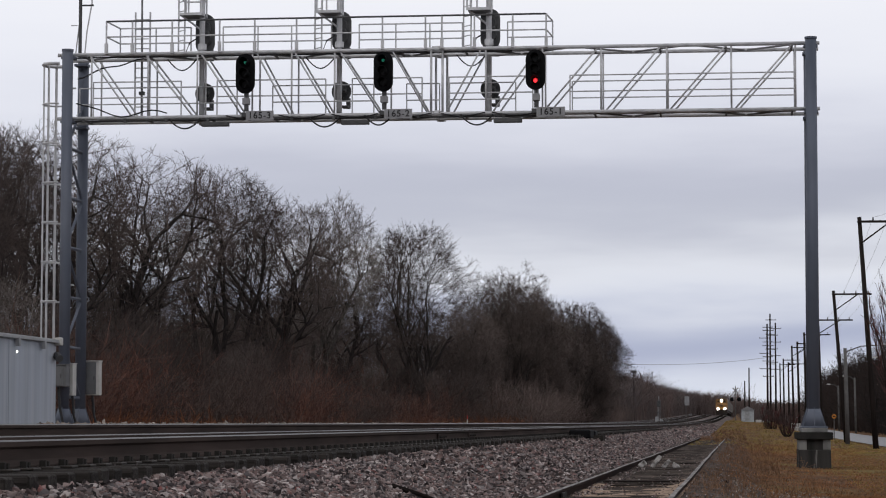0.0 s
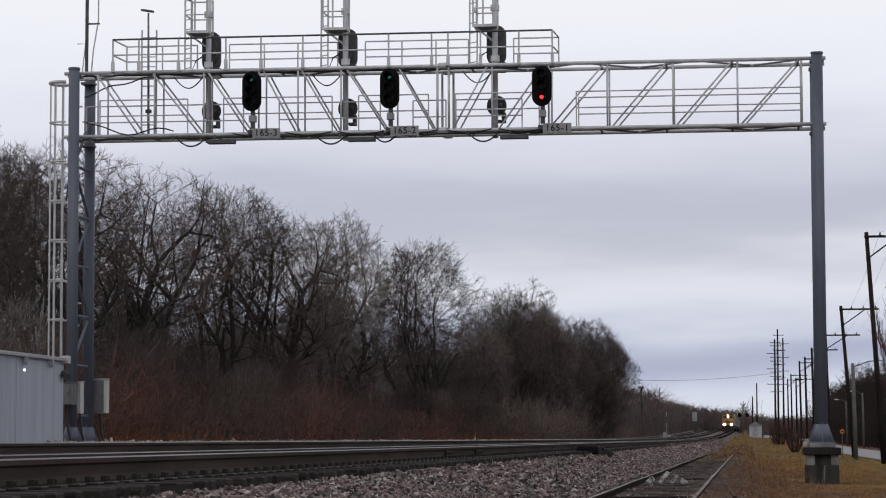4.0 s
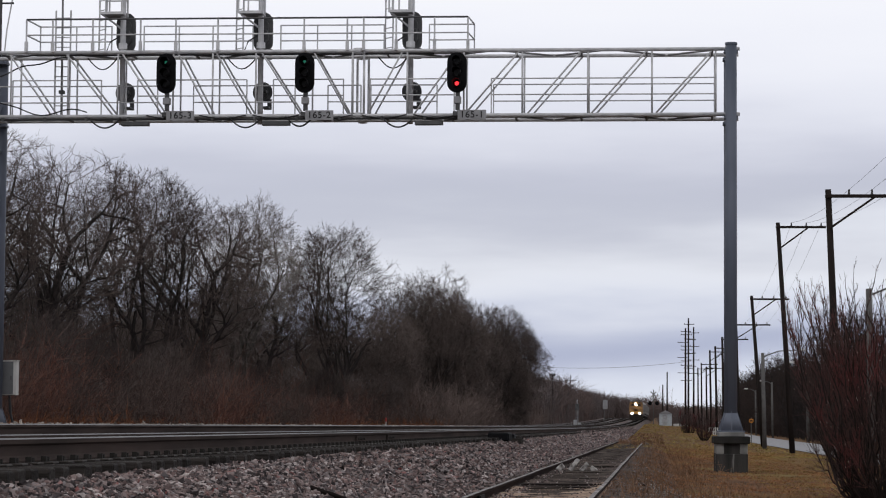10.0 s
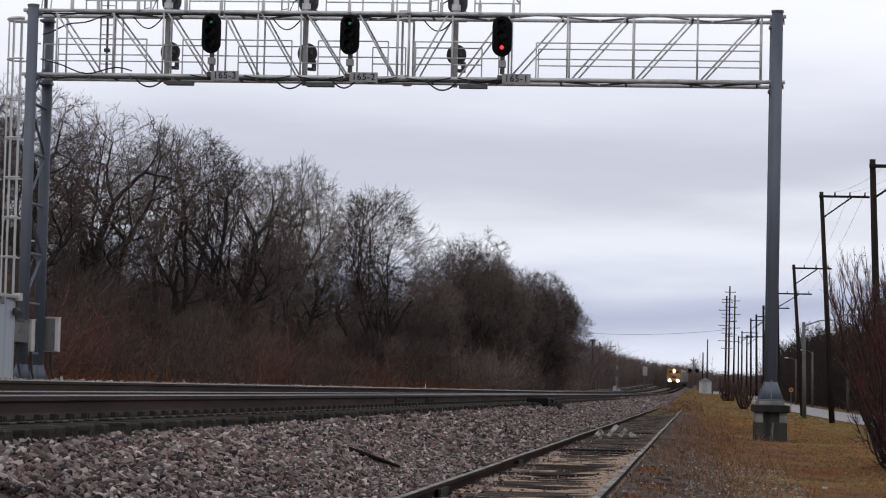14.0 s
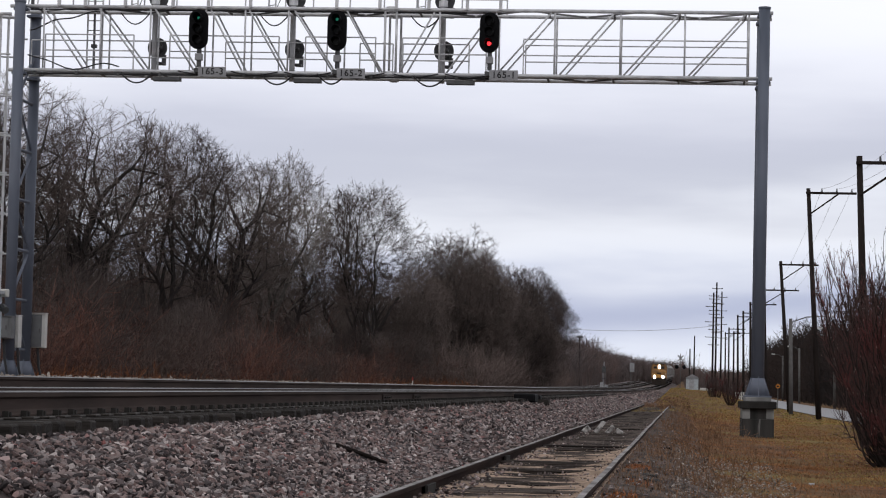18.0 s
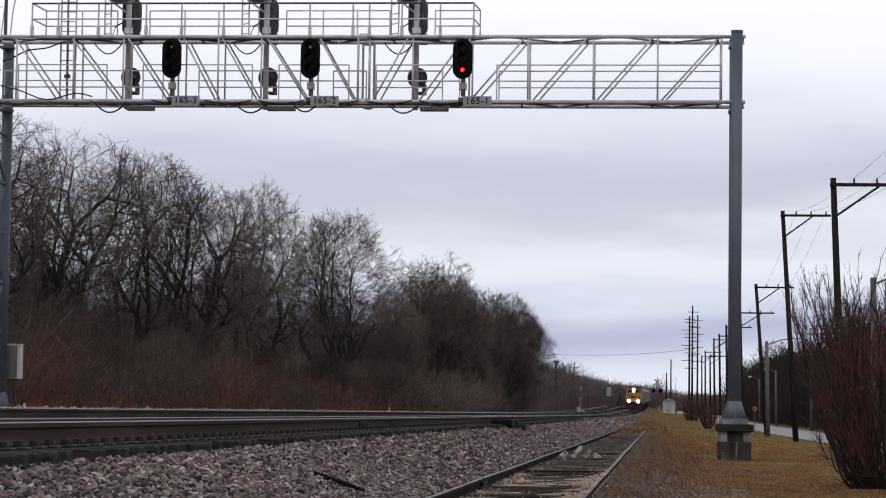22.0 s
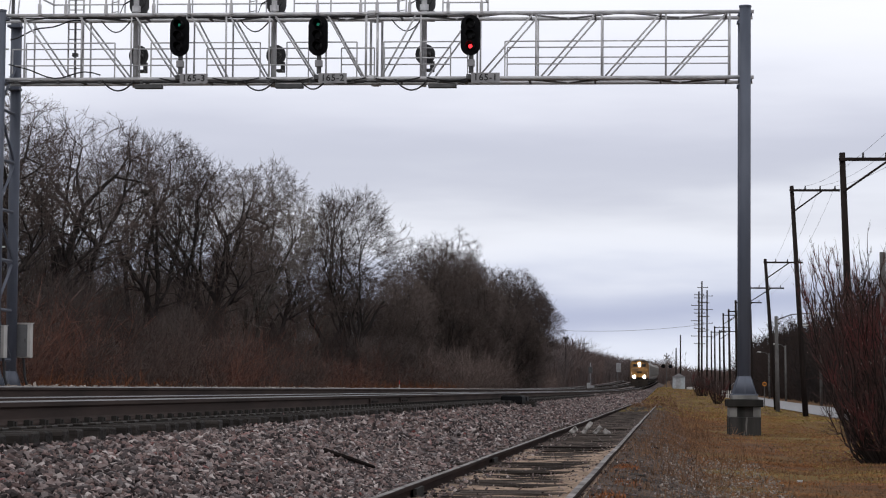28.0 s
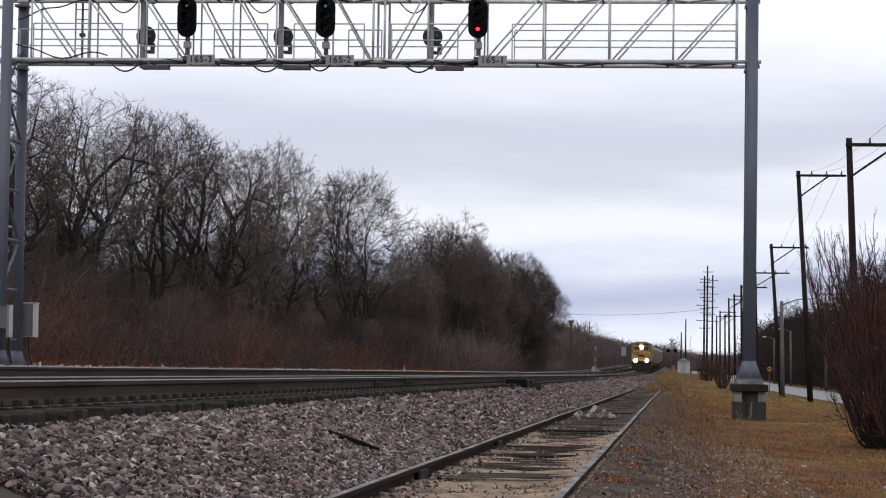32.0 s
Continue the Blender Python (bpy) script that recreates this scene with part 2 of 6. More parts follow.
POLEWOOD = mat("dark_pole_wood", (0.028, 0.022, 0.02), (0.018, 0.015, 0.014), 0.9, 0, 3, bump=0.4, stretch=(3, 3, 0.2))
GREYWOOD = mat("grey_lamp_post", (0.12, 0.117, 0.113), (0.085, 0.082, 0.08), 0.8, 0, 3)
YELLOW = mat("yellow_loco_paint", (0.34, 0.165, 0.03), (0.22, 0.105, 0.022), 0.5, 0, 1.6, local=True, c=(0.14, 0.075, 0.03), cscale=0.7)
LOCOGREY = mat("grey_loco_paint", (0.09, 0.09, 0.094), (0.06, 0.06, 0.062), 0.6, 0, 0.8, local=True)
LOCODARK = mat("dark_running_gear", (0.024, 0.019, 0.016), None, 0.8, 0, 2, local=True)
REDSILL = mat("red_sill_stripe", (0.35, 0.03, 0.025), None, 0.6, local=True)
GLASS = mat("dark_cab_glass", (0.015, 0.017, 0.02), None, 0.1, local=True)
HOPPER = mat("grey_hopper_steel", (0.3, 0.295, 0.29), (0.2, 0.196, 0.19), 0.7, 0, 0.6, local=True, c=(0.14, 0.12, 0.11), cscale=0.4)
LAMPWHITE = mat("headlight_glow", (1.0, 0.96, 0.85), (1.0, 0.96, 0.85), 0.3, emit=12, local=True)
REDLAMP = mat("red_signal_glow", (1.0, 0.03, 0.04), (1.0, 0.03, 0.04), 0.3, emit=2.0)
GREENLAMP = mat("green_signal_glow", (0.02, 0.35, 0.22), (0.02, 0.35, 0.22), 0.3, emit=0.3)
DARKLENS = mat("unlit_signal_lens", (0.012, 0.013, 0.014), None, 0.5)
SIGNWHITE = mat("pale_sign_plate", (0.27, 0.27, 0.28), (0.21, 0.21, 0.22), 0.6)
LETTER = mat("black_lettering", (0.015, 0.015, 0.016), None, 0.7)
WHITE = mat("white_painted_wood", (0.45, 0.44, 0.43), (0.33, 0.32, 0.31), 0.7)
HUT = mat("pale_hut_panels", (0.42, 0.46, 0.49), (0.33, 0.36, 0.385), 0.7)
ORANGE = mat("orange_sign", (0.5, 0.19, 0.02), None, 0.6)
WIREMAT = mat("grey_wire", (0.32, 0.32, 0.33), None, 0.6)
# grey-brown lightened in the base colour to stand for distance haze
HAZEWOOD = mat("haze_tinted_far_wood", (0.105, 0.086, 0.084), (0.078, 0.066, 0.066), 0.95, 0, 0.05, c=(0.12, 0.088, 0.08), cscale=0.02)
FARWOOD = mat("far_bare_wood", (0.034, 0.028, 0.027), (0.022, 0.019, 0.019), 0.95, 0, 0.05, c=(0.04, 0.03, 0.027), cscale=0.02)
RUBBLE = mat("broken_pale_rubble", (0.5, 0.48, 0.46), (0.1, 0.09, 0.085), 0.9, 0, 9, c=(0.05, 0.045, 0.042), cscale=4, cut=(0.58, 0.66), bump=0.6)
RUSTLOG = mat("rusty_old_iron", (0.02, 0.015, 0.014), (0.012, 0.01, 0.009), 0.9, 0.1, 6, bump=0.5)


# ---- mesh helpers ----
class Shape:
    """Collects pieces of one mesh."""

    def __init__(self):
        self.v, self.f, self.m = [], [], []

    def add(self, verts, faces, slot=0):
        k = len(self.v)
        self.v += [tuple(p) for p in verts]
        self.f += [tuple(i + k for i in f) for f in faces]
        self.m += [slot] * len(faces)
        return self

    def box(self, x0, x1, y0, y1, z0, z1, turn=None, slot=0):
        vs = [Vector((x, y, z)) for z in (z0, z1) for y in (y0, y1) for x in (x0, x1)]
        if turn:
            vs = [turn @ p for p in vs]
        return self.add(vs, [(0, 2, 3, 1), (4, 5, 7, 6), (0, 1, 5, 4), (2, 6, 7, 3), (0, 4, 6, 2), (1, 3, 7, 5)], slot)

    def pipe(self, pts, r, n=8, r_end=None, caps=True, slot=0):
        pts = [Vector(p) for p in pts]
        rings = []
        for i, p in enumerate(pts):
            d = (pts[min(i + 1, len(pts) - 1)] - pts[max(i - 1, 0)]).normalized()
            side = d.cross(Vector((0, 0, 1)) if abs(d.z) < 0.9 else Vector((1, 0, 0))).normalized()
            other = d.cross(side)
            rr = r if r_end is None else r + (r_end - r) * i / (len(pts) - 1)
            rings.append([p + side * (rr * math.cos(2 * math.pi * j / n)) + other * (rr * math.sin(2 * math.pi * j / n)) for j in range(n)])
        fs = []
        for i in range(len(pts) - 1):
            for j in range(n):
                a, b = i * n + j, i * n + (j + 1) % n
                fs.append((a, b, b + n, a + n))
        if caps:
            fs.append(tuple(reversed(range(n))))
            fs.append(tuple(range((len(pts) - 1) * n, len(pts) * n)))
        return self.add([q for ring in rings for q in ring], fs, slot)

    def extrude(self, outline, place, depth, slot=0):
        """A flat outline (u, v) put through place(u, v, w) for w = 0 and w = depth."""
        n = len(outline)
        vs = [place(u, v, 0) for u, v in outline] + [place(u, v, depth) for u, v in outline]
        fs = [tuple(reversed(range(n))), tuple(range(n, 2 * n))] + [(i, (i + 1) % n, (i + 1) % n + n, i + n) for i in range(n)]
        return self.add(vs, fs, slot)

    def mesh(self, name, bevel=0.0, smooth=False):
        me = bpy.data.meshes.new(name)
        me.from_pydata(self.v, [], self.f)
        if any(self.m):
            me.polygons.foreach_set("material_index", self.m)
        bm = bmesh.new()
        bm.from_mesh(me)
        bmesh.ops.recalc_face_normals(bm, faces=bm.faces)
        if bevel:
            es = [e for e in bm.edges if len(e.link_faces) == 2 and e.calc_face_angle(0) > 0.7]
            bmesh.ops.bevel(bm, geom=es, offset=bevel, segments=1, affect="EDGES", profile=0.5)
        bm.to_mesh(me)
        bm.free()
        if smooth:
            me.polygons.foreach_set("use_smooth", [True] * len(me.polygons))
        return me


def part(name, data, material, parent=None, label="", bevel=0.0, smooth=False):
    """Links a Shape or a mesh as one object under a thing or a part."""
    me = data.mesh(name, bevel, smooth) if isinstance(data, Shape) else data
    for k in material if isinstance(material, (list, tuple)) else [material]:
        if len(me.materials) < (len(material) if isinstance(material, (list, tuple)) else 1):
            me.materials.append(k)
    ob = new(name, me)
    if parent:
        ob.parent = parent
    if label:
        ob["label"] = label
    return ob


def thing(name, label, category, group="", kind="", at=None):
    ob = new(name)
    ob.empty_display_size = 0.2
    if at:
        ob.matrix_basis = at
    return tagged(ob, label, category, group, kind)


def raw_mesh(name, verts, faces, smooth=False):
    """A mesh straight from arrays of points and of equal-sided faces."""
    verts, faces = np.asarray(verts, np.float32), np.asarray(faces, np.int32)
    me = bpy.data.meshes.new(name)
    k = faces.shape[1]
    me.vertices.add(len(verts))
    me.vertices.foreach_set("co", verts.ravel())
    me.loops.add(faces.size)
    me.loops.foreach_set("vertex_index", faces.ravel())
    me.polygons.add(len(faces))
    me.polygons.foreach_set("loop_start", np.arange(0, faces.size, k, dtype=np.int32))
    me.polygons.foreach_set("use_smooth", np.full(len(faces), smooth))
    me.update(calc_edges=True)
    return me


def tube_arrays(p0, p1, r0, r1, sides=3):
    """Points and faces of many separate tapered sticks."""
    p0, p1, r0, r1 = (np.asarray(k, float) for k in (p0, p1, r0, r1))
    d = p1 - p0
    d = d / np.maximum(np.linalg.norm(d, axis=1, keepdims=True), 1e-6)
    ref = np.where(np.abs(d[:, 2:3]) < 0.9, np.array([[0, 0, 1.0]]), np.array([[1.0, 0, 0]]))
    a = np.cross(d, ref)
    a /= np.linalg.norm(a, axis=1, keepdims=True)
    b = np.cross(d, a)
    if sides == 2:
        k = (np.arange(len(p0)) * 2.399)[:, None]
        a, b = a * np.cos(k) + b * np.sin(k), b
    ang = 2 * np.pi * np.arange(sides) / sides
    off = a[:, None] * np.cos(ang)[None, :, None] + b[:, None] * np.sin(ang)[None, :, None]
    v = np.concatenate([p0[:, None] + off * r0[:, None, None], p1[:, None] + off * r1[:, None, None]], 1).reshape(-1, 3)
    if sides == 2:
        # flat slips for what is finer than a finger
        f = (np.arange(len(p0)) * 4)[:, None] + np.array([0, 1, 3, 2])[None]
        return v, f
    j = np.arange(sides)
    f = np.stack([j, (j + 1) % sides, (j + 1) % sides + sides, j + sides], 1)
    f = (np.arange(len(p0)) * 2 * sides)[:, None, None] + f[None]
    return v, f.reshape(-1, 4)


def tubes(name, p0, p1, r0, r1, sides=3):
    """Many separate tapered sticks in one mesh."""
    return raw_mesh(name, *tube_arrays(p0, p1, r0, r1, sides))


# ---- the lie of the land ----
def rise(y):
    return 8e-6 * min(max(0.0, y - 160.0), 560.0) ** 2


def bend(y):
    return 2.8e-6 * max(0.0, y - 150.0) ** 2


GX = [-600, -60, -30, -19, -17.4, -3.2, -2.75, -0.3, 0.6, 2.2, 7.6, 13.0, 30, 600]
GZ = [0.6, 0.6, 0.45, 0.3, 0.1, -0.25, -0.24, -0.24, -0.38, -0.46, -0.5, -0.5, -0.3, 0.5]


def ground_z(x, y):
    u = min(max((y - 165.0) / 150.0, 0.0), 1.0)
    ramp = 1.15 * u * u * (3 - 2 * u) * float(np.interp(x, [-2.6, -1.6, 4.5, 7.5], [0, 1, 1, 0]))
    return float(np.interp(x, GX, GZ)) + ramp + rise(y) + 0.035 * noise.noise((x * 0.9, y * 0.5, 0.3)) * (1 if -0.4 < x < 7.4 else 0)


def build_ground():
    xs = sorted(set([-3000, -600, -250, -120, -60, -45, -30, -24, -19, -17.4, -10, -3.2, -2.75, 7.6, 8, 10, 13, 16, 22, 30, 60, 120, 250, 600, 3000] + [round(-2.4 + 0.33 * i, 2) for i in range(31)]))
    ys = [-60, -20, 0, 8] + [12 + 0.8 * i for i in range(110)] + [102 + 5 * i for i in range(40)] + [305 + 25 * i for i in range(24)] + [920, 1100, 1500, 2200, 3500, 4800]
    vs = [(x, y, ground_z(x - bend(min(y, 700)), y)) for y in ys for x in xs]
    n = len(xs)
    fs = [(j * n + i, j * n + i + 1, j * n + n + i + 1, j * n + n + i) for j in range(len(ys) - 1) for i in range(n - 1)]
    me = raw_mesh("ground", vs, fs, True)
    me.materials.append(GROUND)
    tagged(new("ground", me), "brown and olive winter grass ground beside the railway", "ground", kind="structure")


build_ground()


def strip(name, profile, ys, material, label, category, jitter=0.0, lift=0.0):
    """A long sheet with a cross-section (x, z) that follows the line."""
    vs = [(x + bend(y), y, z + rise(y) + lift + (jitter * noise.noise((x * 2.1, y * 1.7, 0)) if 0 < i < len(profile) - 1 else 0)) for y in ys for i, (x, z) in enumerate(profile)]
    n = len(profile)
    fs = [(j * n + i, j * n + i + 1, j * n + n + i + 1, j * n + n + i) for j in range(len(ys) - 1) for i in range(n - 1)]
    me = raw_mesh(name, vs, fs, True)
    me.materials.append(material)
    return tagged(new(name, me), label, category, kind="structure")


NEAR_YS = [-58, -40, -24, -10] + [2 + 0.5 * i for i in range(240)] + [122 + 7 * i for i in range(122)]
SHOULDER = [(-17.6, 0.05), (-17.0, 0.5), (-16.5, 0.76), (-16.1, 0.7), (-15.65, 0.56), (-12, 0.52), (-9, 0.57), (-7, 0.47), (-5, 0.475), (-4.65, 0.465), (-4.45, 0.43), (-4.35, 0.395), (-4.05, 0.325), (-3.75, 0.23), (-3.4, 0.1), (-3.05, -0.05), (-2.75, -0.14), (-2.45, -0.19), (-2.3, -0.27)]
strip("ballast", SHOULDER, NEAR_YS, BALLAST, "bed of grey and pinkish crushed stone under the main tracks", "ballast", 0.03, -0.025)
BED = [(-2.42, -0.26), (-2.3, -0.14), (-2.2, -0.115), (-1.9, -0.13), (-1.6, -0.135), (-1.3, -0.132), (-1.0, -0.11), (-0.85, -0.07), (-0.72, -0.05), (-0.5, -0.065), (-0.1, -0.13), (0.2, -0.27), (0.55, -0.4)]
strip("siding_bed", BED[8:], [-58, -40, -20, -8] + [2 + 0.4 * i for i in range(101)], DIRT, "dark brown dirt along the outside of a siding rail", "dirt", 0.05)
strip("siding_bed", BED[:9], [-58, -40, -20, -8] + [2 + 0.4 * i for i in range(101)], SAND, "pale orange-brown sandy dirt between the siding rails", "dirt", 0.06)
strip("siding_bed", BED, [42 + 0.4 * i for i in range(280)], DIRT, "dark brown dirt between the rails of an old siding", "dirt", 0.07)
strip("road", [(8.1, -0.46), (8.2, -0.43), (12.6, -0.43), (12.7, -0.46)], [60 + 10 * i for i in range(70)], ROAD, "pale grey asphalt road along the railway", "road")

# ---- tracks ----
RAIL_OUT = [(-0.076, 0), (0.076, 0), (0.076, 0.012), (0.02, 0.03), (0.009, 0.05), (0.009, 0.125), (0.037, 0.142), (0.037, 0.176), (0.03, 0.186), (-0.03, 0.186), (-0.037, 0.176), (-0.037, 0.142), (-0.009, 0.125), (-0.009, 0.05), (-0.02, 0.03), (-0.076, 0.012)]


def rail_mesh(x, z, ys, tall=1.0, wob=0.0):
    """A rail along the line at x with its foot at z."""
    vs, fs, slots = [], [], []
    n = len(RAIL_OUT)
    for y in ys:
        w = wob * noise.noise((x * 3, y * 0.11, 2.0))
        h = wob * noise.noise((x * 3, y * 0.13, 7.0))
        vs += [(x + bend(y) + w + u, y, z + rise(y) + h + v * tall) for u, v in RAIL_OUT]
    for j in range(len(ys) - 1):
        for i in range(n):
            fs.append((j * n + i, j * n + (i + 1) % n, j * n + n + (i + 1) % n, j * n + n + i))
            slots.append(1 if i in ((7, 8, 9) if not wob else (8,)) else 0)
    me = raw_mesh("rail", vs, fs)
    me.polygons.foreach_set("material_index", slots)
    return me


TIE_MESHES = []
for k in range(4):
    s = Shape()
    s.box(-1.3, 1.3, -0.115, 0.115, -0.18, 0)
    me = s.mesh("tie", 0.014)
    for v in me.vertices:
        v.co += Vector(noise.noise_vector((v.co.x * 1.5 + 9 * k, v.co.y * 4, v.co.z * 4))) * 0.012
    me.materials.append(TIE)
    TIE_MESHES.append(me)
PLATE_MESH = Shape().box(-0.19, 0.19, -0.09, 0.09, 0, 0.018).mesh("tie_plate", 0.005)
PLATE_MESH.materials.append(PLATE)
s = Shape()
for dx in (-0.1, 0.1):
    s.box(dx - 0.022, dx + 0.022, -0.05, -0.012, 0.018, 0.062).box(dx - 0.022, dx + 0.022, 0.03, 0.065, 0.018, 0.055)
SPIKE_MESH = s.mesh("spike")
SPIKE_MESH.materials.append(SPIKE)


def track(name, centre, head, near, label, first, singles, last=960.0):
    """Two rails on ties: the ties from first on are single parts, the rest one part."""
    t = thing(name, label, "railway track", kind="structure")
    foot = head - 0.186
    ys = [-58 + 4 * i for i in range(int((last + 58) / 4))]
    for side in (-1, 1):
        part("rail", rail_mesh(centre + side * 0.755, foot, ys), [RAIL, RAILTOP], t, "steel rail with a polished head")
    rng = random.Random(near)
    top = foot - 0.02
    rest_v, rest_f = [], []
    y, i = -57.0, 0
    while y < last - 10:
        yy, dx, turn = y + rng.uniform(-0.02, 0.02), rng.uniform(-0.05, 0.05), rng.uniform(-0.8, 0.8)
        if y > first and i < singles:
            o = new("tie", TIE_MESHES[i % 4])
            o.parent = t
            o.matrix_basis = pose(centre + dx + bend(yy), yy, top + rise(yy), 0, 0, turn)
            o2 = new("tie_plate", PLATE_MESH)
            o2.parent = o
            o2.matrix_basis = pose(0.755 - dx, 0, 0.001)
            o3 = new("spike", SPIKE_MESH)
            o3.parent = o
            o3.matrix_basis = pose(0.755 - dx, 0, 0.001)
            i += 1
        else:
            k = len(rest_v)
            for z in (-0.15, 0):
                for a, b in ((-1.3, -0.115), (1.3, -0.115), (1.3, 0.115), (-1.3, 0.115)):
                    rest_v.append((centre + dx + a + bend(yy), yy + b, top + z + rise(yy)))
            rest_f += [(k, k + 1, k + 5, k + 4), (k + 1, k + 2, k + 6, k + 5), (k + 2, k + 3, k + 7, k + 6), (k + 3, k, k + 4, k + 7), (k + 4, k + 5, k + 6, k + 7)]
        y += 0.495
    me = raw_mesh("ties_beyond", rest_v, rest_f)
    me.materials.append(TIE)
    o = part("ties_beyond", me, TIE, t)
    o["kind"] = "stuff"
    return t


main_near = track("track_1", -5.705, 0.728, 1, "main line track with polished rails on dark wooden ties", 13, 290)
track("track_2", -10.0, 0.825, 2, "middle main line track with polished rails", 26, 60)
track("track_3", -14.3, 0.8, 3, "far main line track with polished rails", 44, 0)


def insulated_joint(y):
    t = thing("rail_joint", "bolted dark joint bar on the main line rail", "rail joint", "rail joints")
    part("joint_bar", Shape().box(-4.903, -4.925, y - 0.45, y + 0.45, 0.575, 0.67), RAIL, t, bevel=0.006)
    for k in range(6):
        part("bolt", Shape().pipe([(-4.9, y - 0.38 + k * 0.15, 0.62), (-4.87, y - 0.38 + k * 0.15, 0.62)], 0.018, 6), SPIKE, t)


for y in (41.5, 46.2):
    insulated_joint(y)


def siding():
    t = thing("siding", "disused siding track with dull rails on rotten ties", "railway track", kind="structure")
    ys = [-58 + 1.5 * i for i in range(140)]
    part("rail", rail_mesh(-2.285, -0.158, ys, 0.85, 0.012), [OLDRAIL, OLDTOP], t, "dull worn rail with a pale head")
    part("rail", rail_mesh(-0.79, -0.158, ys, 0.85, 0.012), [OLDRAIL, OLDTOP], t, "dull worn rail with a pale head")
    rng = random.Random(5)
    meshes = []
    for k in range(5):
        s = Shape()
        for j in range(3):
            s.box(-1.25 + rng.uniform(0, 0.12), 1.02 - rng.uniform(0, 0.2), -0.11 + 0.075 * j, -0.11 + 0.075 * j + 0.066, -0.15, -0.012 * rng.random())
        me = s.mesh("tie", 0.008)
        for v in me.vertices:
            v.co += Vector(noise.noise_vector((v.co.x * 2 + 7 * k, v.co.y * 5, v.co.z * 5))) * 0.02
        me.materials.append(OLDTIE)
        meshes.append(me)
    y, i = 13.0, 0
    while y < 148:
        if y > 21.4:
            o = new("tie", meshes[i % 5])
            o.parent = t
            o.matrix_basis = pose(-1.54 + rng.uniform(-0.08, 0.08), y, -0.1 + rng.uniform(-0.04, 0.012), rng.uniform(-1.5, 1.5), rng.uniform(-0.5, 0.5), rng.uniform(-2, 2))
            i += 1
        y += 0.53 + rng.uniform(-0.03, 0.05)
    s = Shape()
    for y in (22.4, 32.2):
        for dx in (-2.235, -0.84):
            s.box(dx - 0.014, dx + 0.014, y - 0.35, y + 0.35, -0.12, -0.035)
    part("joint_bars", s, SPIKE, t)


siding()

# ---- signal bridge ----
YF, YB, ZU, ZL = 73.5, 74.7, 11.92, 9.99
X0, X1 = -20.38, 2.39
DOWN_RIGHT = [(-19.39, -18.1), (-17.66, -16.24), (-15.96, -14.74), (-14.27, -13.29), (-13.11, -12.04), (-11.74, -10.56), (-10.17, -9.14)]
UP_RIGHT = [(-8.55, -7.55), (-7.17, -5.86), (-5.66, -4.09), (-3.82, -2.25), (-1.94, -0.34), (-0.05, 1.58)]
UPRIGHTS = [-19.34, -17.6, -16.09, -14.41, -13.22, -11.92, -10.38, -9.02, -8.68, -7.39, -5.71, -3.98, -2.05, -0.17, 1.69]


